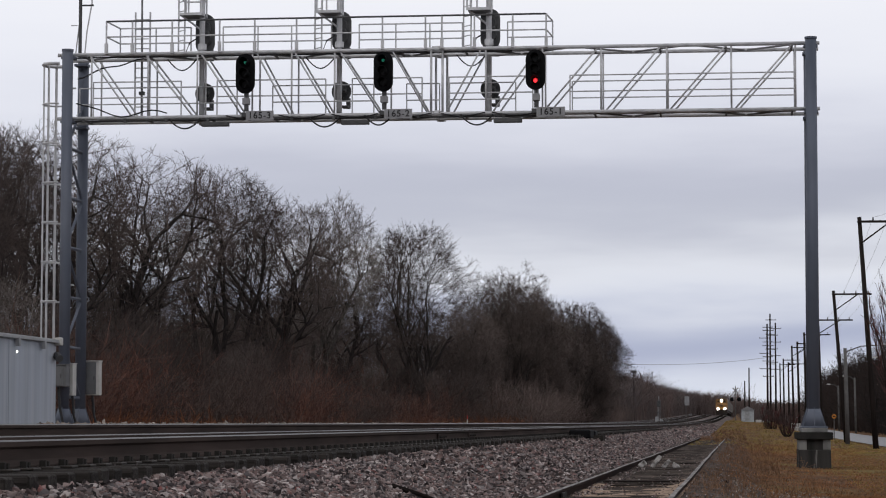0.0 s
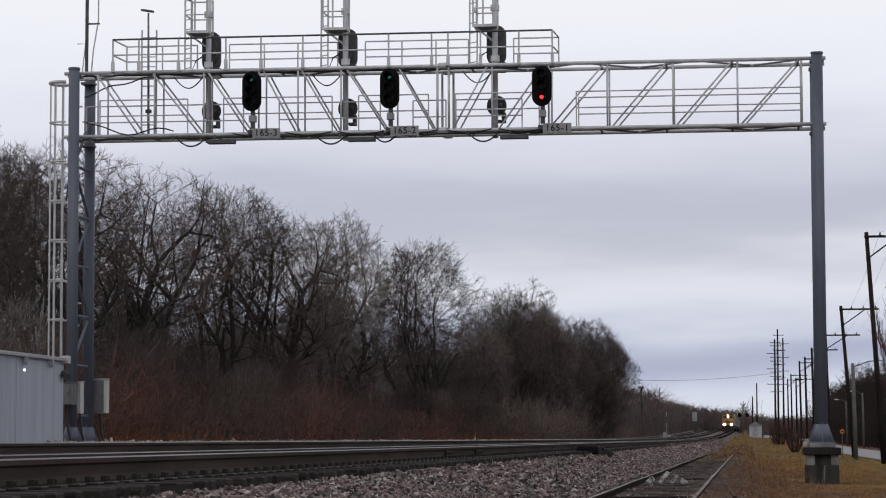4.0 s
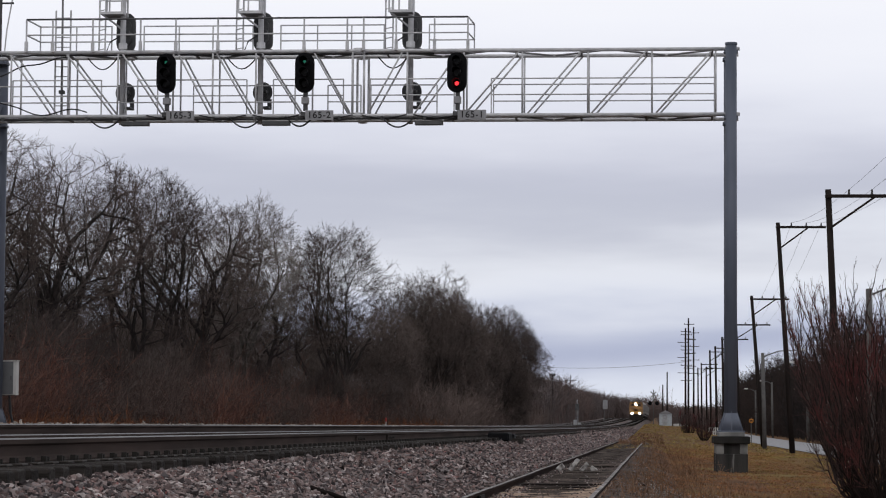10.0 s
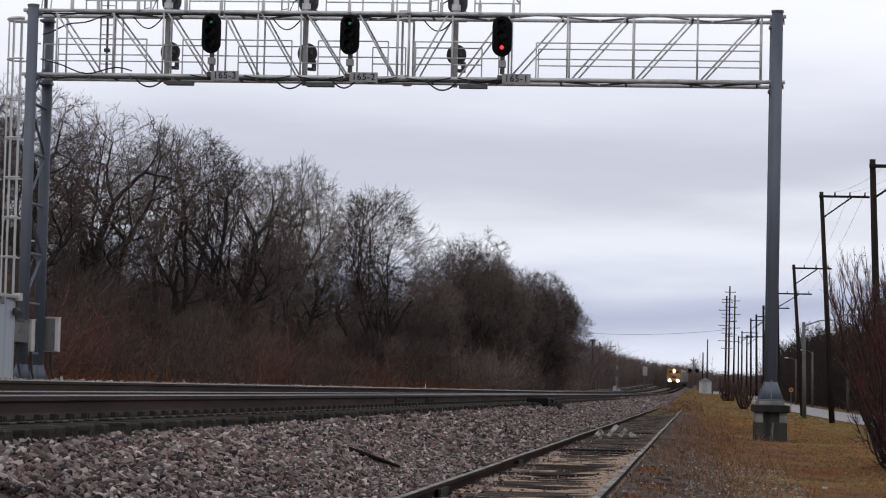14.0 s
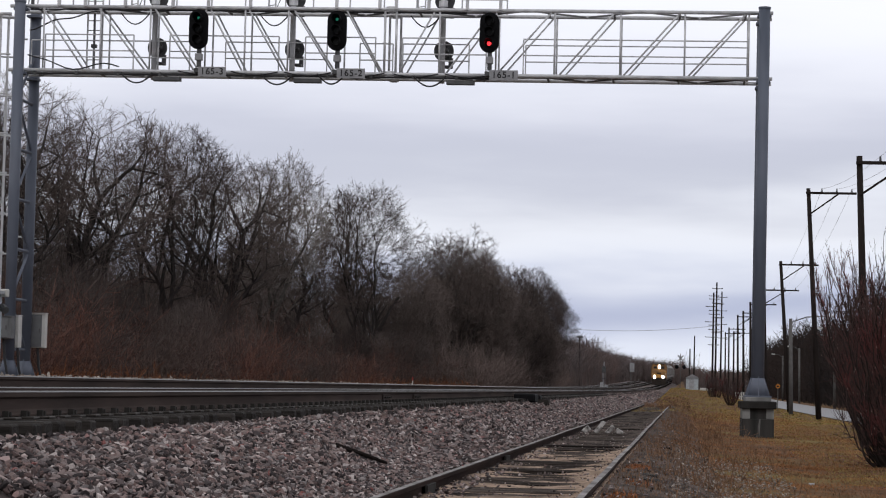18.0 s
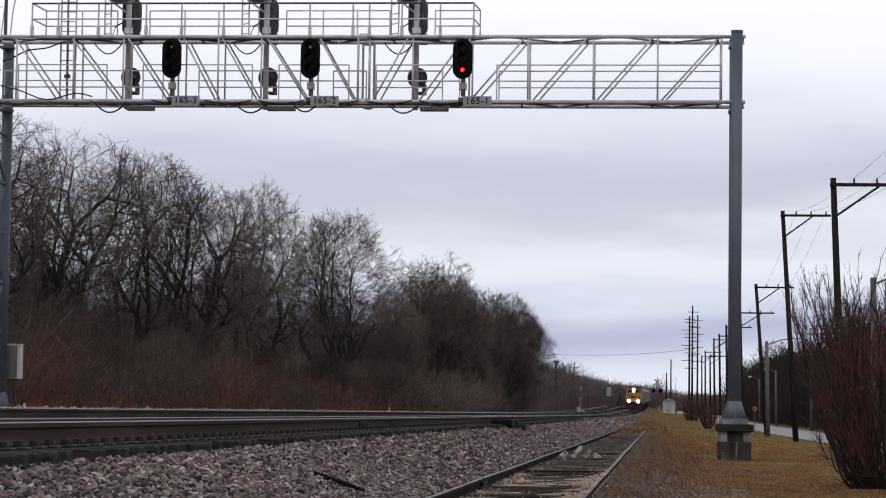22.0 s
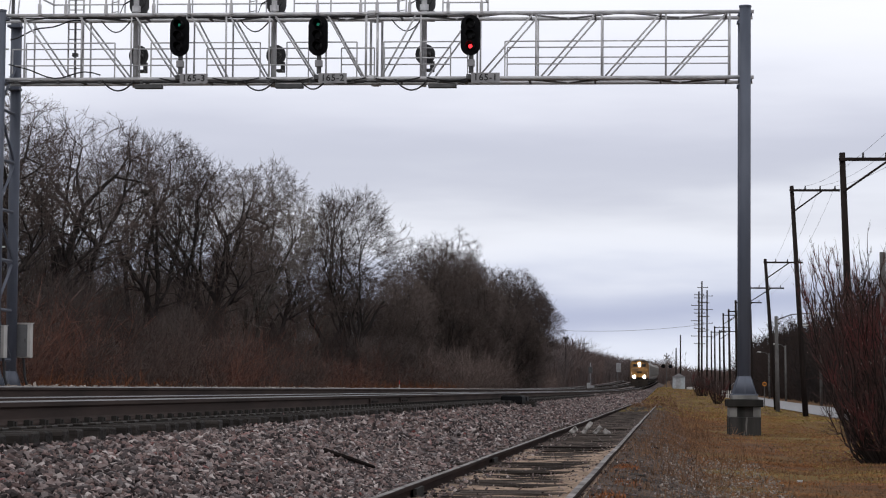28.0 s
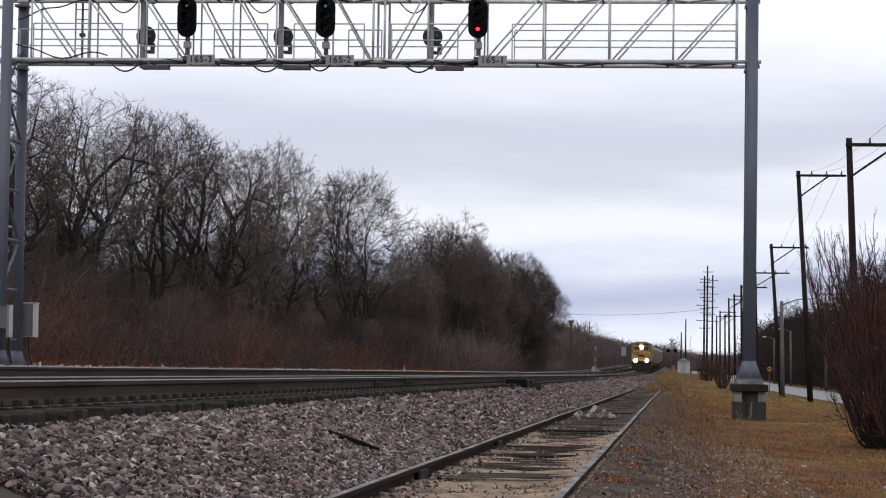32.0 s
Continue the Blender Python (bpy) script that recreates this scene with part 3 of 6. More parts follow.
def signal_bridge():
    t = thing("signal_bridge", "grey steel lattice signal bridge over the railway tracks on pipe legs", "signal bridge")
    for y, z, nm in ((YF, ZU, "upper_chord"), (YB, ZU, "upper_chord"), (YF, ZL, "lower_chord"), (YB, ZL, "lower_chord")):
        part(nm, Shape().pipe([(X0, y, z), (X1, y, z)], 0.056, 12), GALV, t, smooth=True)
    for y in (YF, YB):
        for a, b in DOWN_RIGHT:
            part("diagonal", Shape().pipe([(a, y, ZU - 0.05), (b, y, ZL + 0.05)], 0.027, 8), GALV, t, smooth=True)
        for a, b in UP_RIGHT:
            part("diagonal", Shape().pipe([(a, y, ZL + 0.05), (b, y, ZU - 0.05)], 0.027, 8), GALV, t, smooth=True)
        for x in UPRIGHTS:
            part("upright", Shape().pipe([(x, y, ZL), (x, y, ZU)], 0.036 if x in (-9.02, -8.68) else 0.028, 8), GALV, t, smooth=True)
    # zigzag in the top and bottom planes, and the cross struts
    for z in (ZU, ZL):
        for i in range(13):
            a = X0 + 0.6 + i * 1.67
            part("lacing", Shape().pipe([(a, YF if i % 2 else YB, z), (a + 1.67, YB if i % 2 else YF, z)], 0.03, 6), SHADESTEEL, t)
        for i in range(12):
            a = X0 + 0.75 + i * 1.93
            part("cross_strut", Shape().pipe([(a, YF, z - 0.02), (a, YB, z - 0.02)], 0.035, 6), SHADESTEEL, t)
    # splice flanges in the middle
    for y in (YF, YB):
        for z in (ZU, ZL):
            part("splice_flange", Shape().pipe([(-8.93, y, z), (-8.77, y, z)], 0.1, 12), GALV, t)
            s = Shape()
            for k in range(6):
                c, q = math.cos(k * 1.047) * 0.08, math.sin(k * 1.047) * 0.08
                s.pipe([(-8.99, y + c, z + q), (-8.71, y + c, z + q)], 0.016, 6)
            part("splice_bolts", s, GALV, t)
    # walkway grating on the lower chords
    s = Shape()
    for i in range(2):
        s.box(-19.3, 1.7, 73.72 + i * 0.4, 74.06 + i * 0.4, ZL + 0.03, ZL + 0.055)
    part("walkway_grating", s, GALV, t)
    s = Shape().box(-18.8, -5.6, 73.7, 74.5, ZU + 0.03, ZU + 0.06)
    part("walkway_grating", s, GALV, t)
    # lower handrails inside the truss, in lengths
    for y, zs, spans in ((YF + 0.08, (11.09, 10.61), ((-19.3, -16.6), (-15.5, -12.2), (-11.4, -9.3), (-8.5, -6.0), (-4.9, 1.7))), (YB - 0.08, (11.05, 10.55), ((-20.0, -15.1), (-14.0, -10.9), (-9.9, -8.9), (-8.6, -6.6), (-4.9, 1.7)))):
        for a, b in spans:
            for z in zs:
                part("handrail", Shape().pipe([(a, y, z), (b, y, z)], 0.022, 6), GALV, t)
            for x in (a, b):
                part("handrail_post", Shape().pipe([(x, y, ZL), (x, y, zs[0])], 0.022, 6), GALV, t)
    # upper handrails, front and back, with end returns
    s = Shape()
    for z in (12.91, 12.44):
        part("handrail", Shape().pipe([(-18.87, YF - 0.1, z), (-5.59, YF - 0.1, z)], 0.03 if z > 12.6 else 0.024, 6), GALV if z < 12.6 else DARKMETAL, t)
        for a, b in ((-18.79, -16.58), (-15.58, -12.23), (-11.38, -8.23), (-6.86, -5.5)):
            part("handrail", Shape().pipe([(a, YB + 0.1, z), (b, YB + 0.1, z)], 0.024, 6), GALV, t)
        for x, xb in ((-18.87, -18.79), (-5.59, -5.5)):
            part("handrail", Shape().pipe([(x, YF - 0.1, z), (xb, YB + 0.1, z)], 0.024, 6), GALV, t)
    for x in (-18.87, -18.07, -16.85, -15.4, -14.33, -13.06, -10.47, -9.18, -8.69, -7.72, -6.58, -5.59):
        part("handrail_post", Shape().pipe([(x, YF - 0.1, ZU), (x, YF - 0.1, 12.91)], 0.028, 6), GALV, t)
        part("post_foot", Shape().box(x - 0.045, x + 0.045, YF - 0.15, YF - 0.05, ZU, ZU + 0.32), GALV, t)
    for x in (-18.79, -17.67, -16.58, -15.58, -14.5, -13.46, -12.23, -11.38, -10.26, -9.22, -8.23, -6.86, -5.5):
        part("handrail_post", Shape().pipe([(x, YB + 0.1, ZU), (x, YB + 0.1, 12.91)], 0.024, 6), GALV, t)
    # cable conduits clipped under the front chords
    part("conduit", Shape().pipe([(-19.9, YF - 0.03, ZL - 0.095), (-5.4, YF - 0.03, ZL - 0.095)], 0.034, 6), CABLE, t, "black cable bundle under the lower chord")
    part("conduit", Shape().pipe([(-19.9, YF + 0.02, ZU - 0.085), (-6.6, YF + 0.02, ZU - 0.085)], 0.026, 6), CABLE, t, "black cable bundle under the upper chord")
    for k in range(12):
        part("clip", Shape().box(-19.6 + 1.27 * k, -19.52 + 1.27 * k, YF - 0.075, YF + 0.02, ZL - 0.14, ZL - 0.03), DARKMETAL, t)
    # legs, with flared feet, braces and rungs
    for x, top in ((-20.0, 11.99), (2.13, 11.99)):
        for y in (73.18, 75.05):
            part("leg", Shape().pipe([(x, y, 0.75), (x, y, top)], 0.165, 16), LEG, t, "blue-grey painted round leg", smooth=True)
            part("leg_cap", Shape().pipe([(x, y, top), (x, y, top + 0.06)], 0.18, 16), LEG, t)
            s = Shape()
            for a in range(4):
                s.extrude([(0.15, 0.76), (0.345, 0.76), (0.165, 1.32)], lambda u, v, w, a=a: (x + u * math.cos(a * 1.571) - (w - 0.012) * math.sin(a * 1.571), y + u * math.sin(a * 1.571) + (w - 0.012) * math.cos(a * 1.571), v), 0.024)
            part("foot_gusset", s, LEG, t)
            part("flared_foot", Shape().pipe([(x, y, 0.755), (x, y, 1.26)], 0.315, 16, 0.168), LEG, t, smooth=True)
            part("base_plate", Shape().box(x - 0.38, x + 0.38, y - 0.38, y + 0.38, 0.71, 0.755), LEG, t, bevel=0.01)
            for z in (ZU, ZL):
                part("chord_bracket", Shape().box(x - 0.2, x + 0.2, min(y, YF if y < 74 else YB) - 0.02, max(y, YF if y < 74 else YB) + 0.02, z - 0.16, z - 0.09), LEG, t)
        for i in range(6):
            z = 1.6 + i * 1.5
            part("leg_brace", Shape().pipe([(x, 73.18, z), (x, 75.05, z)], 0.05, 6), LEG, t)
            part("leg_brace", Shape().pipe([(x, 73.18 if i % 2 else 75.05, z), (x, 75.05 if i % 2 else 73.18, z + 1.5)], 0.045, 6), LEG, t)
    return t


signal_bridge()


def footing(x, z0, zc, label):
    t = thing("footing", label, "concrete footing", "bridge footings")
    part("plinth", Shape().box(x - 0.37, x + 0.37, 72.75, 75.4, zc, zc + 0.12), CONCRETE, t, "pale grout plinth under the legs", bevel=0.015)
    part("cap", Shape().box(x - 0.52, x + 0.52, 72.6, 75.6, zc - 0.21, zc), DARKCONC, t, "dark stained concrete cap", bevel=0.02)
    for sx in (-1, 1):
        part("pillar", Shape().box(x + sx * 0.23, x + sx * 0.45, 72.72, 75.4, zc - 0.5, zc - 0.21), CONCRETE, t, "pale streaked concrete pillar", bevel=0.01)
    part("recess_panel", Shape().box(x - 0.25, x + 0.25, 72.78, 75.2, zc - 0.5, zc - 0.21), STREAKED, t)
    part("base_block", Shape().box(x - 0.46, x + 0.46, 72.7, 75.45, z0, zc - 0.5), STREAKED, t, "dark concrete block with pale streaks", bevel=0.02)


footing(2.13, -0.6, 0.59, "stained concrete footing on grass under the bridge leg")
footing(-20.0, -0.1, 0.59, "concrete footing under the bridge leg beside the shed")


def round_head(name, label, x, y, zc, hw, hh, face, lit, group):
    """A black oval signal head; face -1 looks towards the viewer, 1 away."""
    t = thing(name, label, "railway signal", group)
    out = []
    n = 12
    for k in range(n + 1):
        a = math.pi * k / n
        out.append((hw * math.cos(a), hh - hw + hw * math.sin(a)))
    for k in range(n + 1):
        a = math.pi + math.pi * k / n
        out.append((hw * math.cos(a), -hh + hw + hw * math.sin(a)))
    part("background_plate", Shape().extrude(out, lambda u, v, w: (x + u, y + w * face, zc + v), -0.03), BLACK if face < 0 else DARKMETAL, t)
    inner = [(u * 0.72, v * 0.86) for u, v in out] if face < 0 else [(u * 0.6, v * 0.6) for u, v in out]
    part("housing", Shape().extrude(inner, lambda u, v, w: (x + u, y - 0.03 * face + w * face, zc + v), -0.2 if face < 0 else -0.1), BLACK if face < 0 else DARKMETAL, t, bevel=0.01)
    zs = [0] if hh < 0.4 else [hh * 0.55, 0, -hh * 0.55]
    for i, dz in enumerate(zs if face < 0 else []):
        z = zc + dz
        s = Shape()
        arc = [(math.cos(math.radians(a)), math.sin(math.radians(a))) for a in range(-60, 241, 20)]
        ring = [(0.13 * c, 0.13 * q) for c, q in arc] + [(0.118 * c, 0.118 * q) for c, q in reversed(arc)]
        s.extrude(ring, lambda u, v, w: (x + u, y + w * face, z + v), 0.42)
        part("visor", s, BLACK, t)
        glow = REDLAMP if lit == i and lit == 2 else GREENLAMP if lit == i else DARKLENS
        part("lens", Shape().pipe([(x, y + 0.002 * face, z), (x, y + 0.03 * face, z)], (0.06 if lit == 2 else 0.045) if lit == i else 0.1, 16), glow, t, "glowing red lens" if lit == i == 2 else "glowing green lens" if lit == i else "dark lens")
    return t


def number_plate(x, z, text):
    t = thing("number_plate", f"pale plate with black lettering {text} on the bridge chord", "sign", "signal number plates")
    part("plate", Shape().box(x, x + 0.84, 73.05, 73.065, z - 0.145, z + 0.145), SIGNWHITE, t, bevel=0.004)
    c = bpy.data.curves.new("lettering", "FONT")
    c.body, c.size, c.extrude, c.align_x, c.align_y, c.space_character, c.offset = text, 0.27, 0.002, "CENTER", "CENTER", 1.12, 0.004
    c.materials.append(LETTER)
    o = new("lettering", c)
    o.parent = t
    o.matrix_basis = pose(x + 0.42, 73.043, z, 90, 0, 0)


for x, zt, text, lit in ((-14.55, 11.82, "165-3", 0), (-10.4, 11.82, "165-2", 0), (-5.885, 11.81, "165-1", 2)):
    t = round_head("railway_signal", "black oval three-light signal showing " + ("red" if lit == 2 else "green") + ", on the bridge", x, 73.1, zt - 0.6, 0.29, 0.6, -1, lit, "signals facing along the track")
    part("stem", Shape().pipe([(x + 0.02, 73.2, 10.1), (x + 0.02, 73.2, zt - 1.15)], 0.07, 10), DARKMETAL, t)
    part("junction_box", Shape().box(x - 0.09, x + 0.12, 73.1, 73.3, 10.3, 10.5), GREYBOX, t, bevel=0.01)
    part("clamp", Shape().box(x - 0.12, x + 0.16, 73.15, 73.42, 9.93, 10.07), DARKMETAL, t, bevel=0.01)
    number_plate(x + 0.03, 9.95, text)


def back_mast(x, zc):
    """A pole on the far side of the bridge with two heads that face away, a caged platform and a ladder."""
    t = thing("signal_mast", "grey signal pole on the bridge with ladder and platform", "signal mast", "signal masts")
    part("pole", Shape().pipe([(x, YB + 0.05, ZL - 0.1), (x, YB + 0.05, 16.2)], 0.086, 12), GALV, t, smooth=True)
    for z in (12.2, 13.75):
        part("collar", Shape().pipe([(x, YB + 0.05, z), (x, YB + 0.05, z + 0.18)], 0.135, 12), GALV, t)
    xl, z0 = x - 0.78, ZU
    for dx in (0, 0.26):
        part("ladder_rail", Shape().pipe([(xl + dx - 0.02, YB + 0.3 - dx * 1.2, z0), (xl + dx, YB + 0.3 - dx * 1.2, 16.0)], 0.026, 6), GALV, t)
    for k in range(13):
        z = z0 + 0.3 + 0.3 * k
        part("ladder_rung", Shape().pipe([(xl - 0.02, YB + 0.3, z), (xl + 0.26, YB - 0.01, z)], 0.016, 6), GALV, t)
    zp = 13.2
    part("platform", Shape().box(x - 0.6, x + 0.08, YB - 0.55, YB + 0.45, zp, zp + 0.04), SHADESTEEL, t)
    part("platform_edge", Shape().box(x - 0.62, x + 0.1, YB - 0.58, YB - 0.55, zp - 0.02, zp + 0.06), GALV, t)
    part("platform_brace", Shape().pipe([(x - 0.55, YB - 0.4, zp), (x - 0.08, YB + 0.03, zp - 0.35)], 0.03, 6), GALV, t)
    for dx, dy in ((-0.6, -0.55), (-0.3, -0.55), (0.08, -0.55), (-0.6, 0.42), (0.05, 0.42)):
        part("cage_post", Shape().pipe([(x + dx, YB + dy, zp), (x + dx, YB + dy, zp + 1.15)], 0.028, 6), GALV, t)
    for z in (zp + 0.55, zp + 1.1):
        part("cage_rail", Shape().pipe([(x + 0.08, YB - 0.55, z), (x - 0.6, YB - 0.55, z), (x - 0.6, YB + 0.42, z), (x + 0.05, YB + 0.42, z)], 0.024, 6), GALV, t)
    pts = [(x - 0.12, YB, ZU + 0.65 + 0.0), (x - 0.38, YB, ZU + 0.5), (x - 0.5, YB, ZU + 0.2), (x - 0.48, YB, ZU)]
    part("cable", Shape().pipe(pts, 0.022, 6), CABLE, t)
    for z, hh, hw in ((10.92, 0.315, 0.3), (12.76, 0.62, 0.3)):
        h = round_head("railway_signal", "dark back of a signal head facing away, on its pole", x + 0.0, YB + 0.5, z, hw, hh, 1, -1, "signals facing away")
        part("hinge", Shape().box(x + 0.03, x + 0.17, YB + 0.12, YB + 0.44, z - 0.06, z + 0.04), DARKMETAL, h, bevel=0.02)
        part("lower_arm", Shape().pipe([(x + 0.22, YB + 0.45, z - hh - 0.22), (x + 0.22, YB + 0.45, z - hh + 0.1)], 0.07, 8), DARKMETAL, h)
        part("arm_bracket", Shape().box(x + 0.05, x + 0.26, YB + 0.08, YB + 0.5, z - hh - 0.22, z - hh - 0.16), DARKMETAL, h, bevel=0.01)


for x in (-16.22, -11.98, -7.42):
    back_mast(x, 0)


def loop(pts, r=0.026):
    o = part("hanging_cable", Shape().pipe(pts, r, 6), CABLE)
    return tagged(o, "black cable looping under the bridge truss", "cable", "bridge cables")


for x in (-16.22, -11.98, -7.42):
    loop([(x - 0.7 + 0.95 * k / 10, 73.4, ZL - 0.05 - 0.31 * math.sin(math.pi * k / 10) ** 0.8) for k in range(11)])
    o = part("cable_tray", Shape().box(x + 0.27, x + 1.1, 73.36, 73.62, ZL - 0.29, ZL - 0.17), DARKMETAL, None, bevel=0.01)
    tagged(o, "dark cable box hung under the lower chord", "cable box", "bridge cable boxes")
    loop([(x - 0.9 + 0.9 * k / 8, 74.0, ZU - 0.1 - 0.35 * math.sin(math.pi * k / 8)) for k in range(9)], 0.02)
loop([(-11.0 + 0.85 * k / 10, 73.38, ZL - 0.03 - 0.3 * math.sin(math.pi * k / 10)) for k in range(11)])
loop([(-17.6 - 2.2 * k / 12, 73.6, ZU - 0.15 - 0.55 * (k / 12) ** 1.5 + 0.04 * math.sin(k)) for k in range(13)], 0.022)
loop([(-17.0 - 2.8 * k / 12, 73.45, ZL + 0.12 + 0.1 * math.sin(k * 0.8) + 0.35 * (k / 12) ** 6) for k in range(13)], 0.022)
for i in range(6):
    x = -15.2 + i * 1.6
    loop([(x + 1.4 * k / 8, 73.44, ZL + 0.02 - 0.1 * math.sin(math.pi * k / 8)) for k in range(9)], 0.02)


def access_ladder():
    t = thing("ladder", "grey steel ladder fixed to the bridge truss", "ladder")
    for x in (-18.33, -17.87):
        part("rail", Shape().pipe([(x, YB + 0.15, ZL), (x, YB + 0.15, 13.42)], 0.028, 6), GALV, t)
    for k in range(11):
        part("rung", Shape().pipe([(-18.33, YB + 0.15, ZL + 0.2 + 0.3 * k), (-17.87, YB + 0.15, ZL + 0.2 + 0.3 * k)], 0.018, 6), GALV, t)
    m = thing("antenna_mast", "thin pole with small antenna on the bridge", "antenna")
    part("pole", Shape().pipe([(-18.1, YB + 0.1, ZL + 0.2), (-18.12, YB + 0.1, 13.95)], 0.04, 8, 0.03), SHADESTEEL, m)
    part("arm", Shape().pipe([(-18.35, YB + 0.1, 14.05), (-17.95, YB + 0.1, 13.98)], 0.04, 6), DARKMETAL, m)
    part("clamp", Shape().box(-18.18, -18.02, YB + 0.02, YB + 0.18, 10.85, 10.95), DARKMETAL, m)
    m = thing("radio_mast", "slim radio mast with a side rod at the leg top", "antenna")
    part("pole", Shape().pipe([(-20.17, 75.2, 9.9), (-20.15, 75.2, 17.5)], 0.055, 8), DARKMETAL, m)
    part("side_rod", Shape().pipe([(-20.02, 75.2, 12.1), (-19.95, 75.2, 12.9), (-19.8, 75.2, 13.8), (-19.78, 75.2, 17.2)], 0.022, 6), GALV, m)
    part("spacer", Shape().pipe([(-20.2, 75.2, 13.72), (-19.75, 75.2, 13.72)], 0.03, 6), DARKMETAL, m)
    part("stub", Shape().pipe([(-20.45, 75.2, 13.1), (-20.2, 75.2, 13.1), (-20.3, 75.2, 12.2)], 0.02, 6), GALV, m)


access_ladder()


def cage_ladder():
    t = thing("caged_ladder", "tall grey ladder with hoop cage up the bridge leg", "ladder")
    cx, cy, r = -20.62, 74.15, 0.38
    for k in range(7):
        a = math.radians(70 + 220 * k / 6)
        part("cage_strap", Shape().pipe([(cx + r * math.cos(a), cy + r * math.sin(a), 3.2), (cx + r * math.cos(a), cy + r * math.sin(a), 11.75)], 0.022, 5), GALV, t)
    for z in (11.72, 10.5, 9.3, 8.1, 6.9, 5.7, 4.5, 3.3):
        s = Shape().pipe([(cx + r * math.cos(math.radians(60 + 12 * k)), cy + r * math.sin(math.radians(60 + 12 * k)), z) for k in range(21)], 0.03 if z < 11.7 else 0.055, 6)
        part("hoop", s, GALV, t)
    for dy in (-0.22, 0.22):
        part("rail", Shape().pipe([(-20.32, cy + dy, 0.5), (-20.32, cy + dy, 12.0)], 0.03, 6), GALV, t)
    for k in range(36):
        part("rung", Shape().pipe([(-20.32, cy - 0.22, 0.8 + 0.3 * k), (-20.32, cy + 0.22, 0.8 + 0.3 * k)], 0.016, 5), GALV, t)
    for z in (2.0, 5.0, 8.0, 11.0):
        part("standoff", Shape().pipe([(-20.32, cy, z), (-20.0, cy, z)], 0.03, 5), GALV, t)


cage_ladder()


def cabinet(name, x0, x1, y0, y1, z0, z1, material, door, label):
    t = thing(name, label, "electrical cabinet", "cabinets on the bridge leg")
    part("body", Shape().box(x0, x1, y0, y1, z0, z1), material, t, bevel=0.015)
    part("door", Shape().box(x0 + 0.03, x1 - 0.1, y0 - 0.02, y0 - 0.002, z0 + 0.03, z1 - 0.03), DOORGREY, t, "grey door panel", bevel=0.006)
    part("latch", Shape().box(x1 - 0.18, x1 - 0.14, y0 - 0.045, y0 - 0.018, (z0 + z1) / 2 - 0.06, (z0 + z1) / 2 + 0.06), DARKMETAL, t)
    part("rain_lip", Shape().box(x0 - 0.02, x1 + 0.02, y0 - 0.04, y1 + 0.02, z1, z1 + 0.025), material, t)
    part("conduit", Shape().pipe([((x0 + x1) / 2, (y0 + y1) / 2, z0), ((x0 + x1) / 2 + 0.05, (y0 + y1) / 2, z0 - 0.6), ((x0 + x1) / 2 + 0.25, (y0 + y1) / 2, 0.4)], 0.04, 6), CABLE, t)


cabinet("leg_cabinet", -20.35, -19.78, 72.6, 72.98, 1.9, 2.55, DOORGREY, True, "small grey steel cabinet on the bridge leg")
cabinet("leg_cabinet", -19.95, -19.45, 75.22, 75.52, 1.68, 2.72, WHITEBOX, True, "off-white steel cabinet on the rear bridge leg")
cabinet("leg_cabinet", -19.93, -19.8, 73.45, 73.85, 1.65, 2.6, WHITEBOX, True, "narrow pale cabinet between the bridge legs")


def shed():
    t = thing("equipment_shed", "pale blue-grey metal equipment shed beside the tracks", "shed")
    x1, y0, y1, z0, z1 = -19.0, 60.2, 68.65, 0.3, 3.06
    part("body", Shape().box(-21.6, x1, y0, y1, z0, z1), SHED, t)
    for y in (60.9, 64.05):
        part("panel_seam", Shape().box(x1, x1 + 0.012, y, y + 0.05, z0, z1 - 0.02), SHED, t)
    part("roof", Shape().extrude([(-21.7, 3.06), (-18.88, 3.06), (-18.88, 3.16), (-19.6, 3.25), (-21.0, 3.25), (-21.7, 3.16)], lambda u, v, w: (u, 60.1 + w, v), 8.65), SHEDSEAM, t, "grey overhanging roof", bevel=0.01)
    for y in (62.0, 64.6, 67.1):
        part("roof_clip", Shape().box(-18.96, -18.85, y - 0.06, y + 0.06, 2.86, 3.12), SHEDSEAM, t, bevel=0.01)
    part("lamp", Shape().pipe([(-18.98, 64.7, 2.72), (-18.95, 64.7, 2.72)], 0.035, 12), LAMPSMALL, t, "small lit round lamp")
    part("corner_camera", Shape().pipe([(-18.95, 68.5, 2.72), (-18.8, 68.3, 2.62)], 0.11, 10), DARKMETAL, t, "dark round vent at the roof corner")
    part("corner_lamp", Shape().box(-19.02, -18.82, 68.5, 68.75, 3.0, 3.22), WHITEBOX, t, bevel=0.02)


LAMPSMALL = mat("small_lamp_glow", (1, 0.97, 0.9), (1, 0.97, 0.9), 0.3, emit=2.0)
shed()

# ---- trees ----
def unit(v):
    return v / np.linalg.norm(v, axis=1, keepdims=True).clip(1e-6)


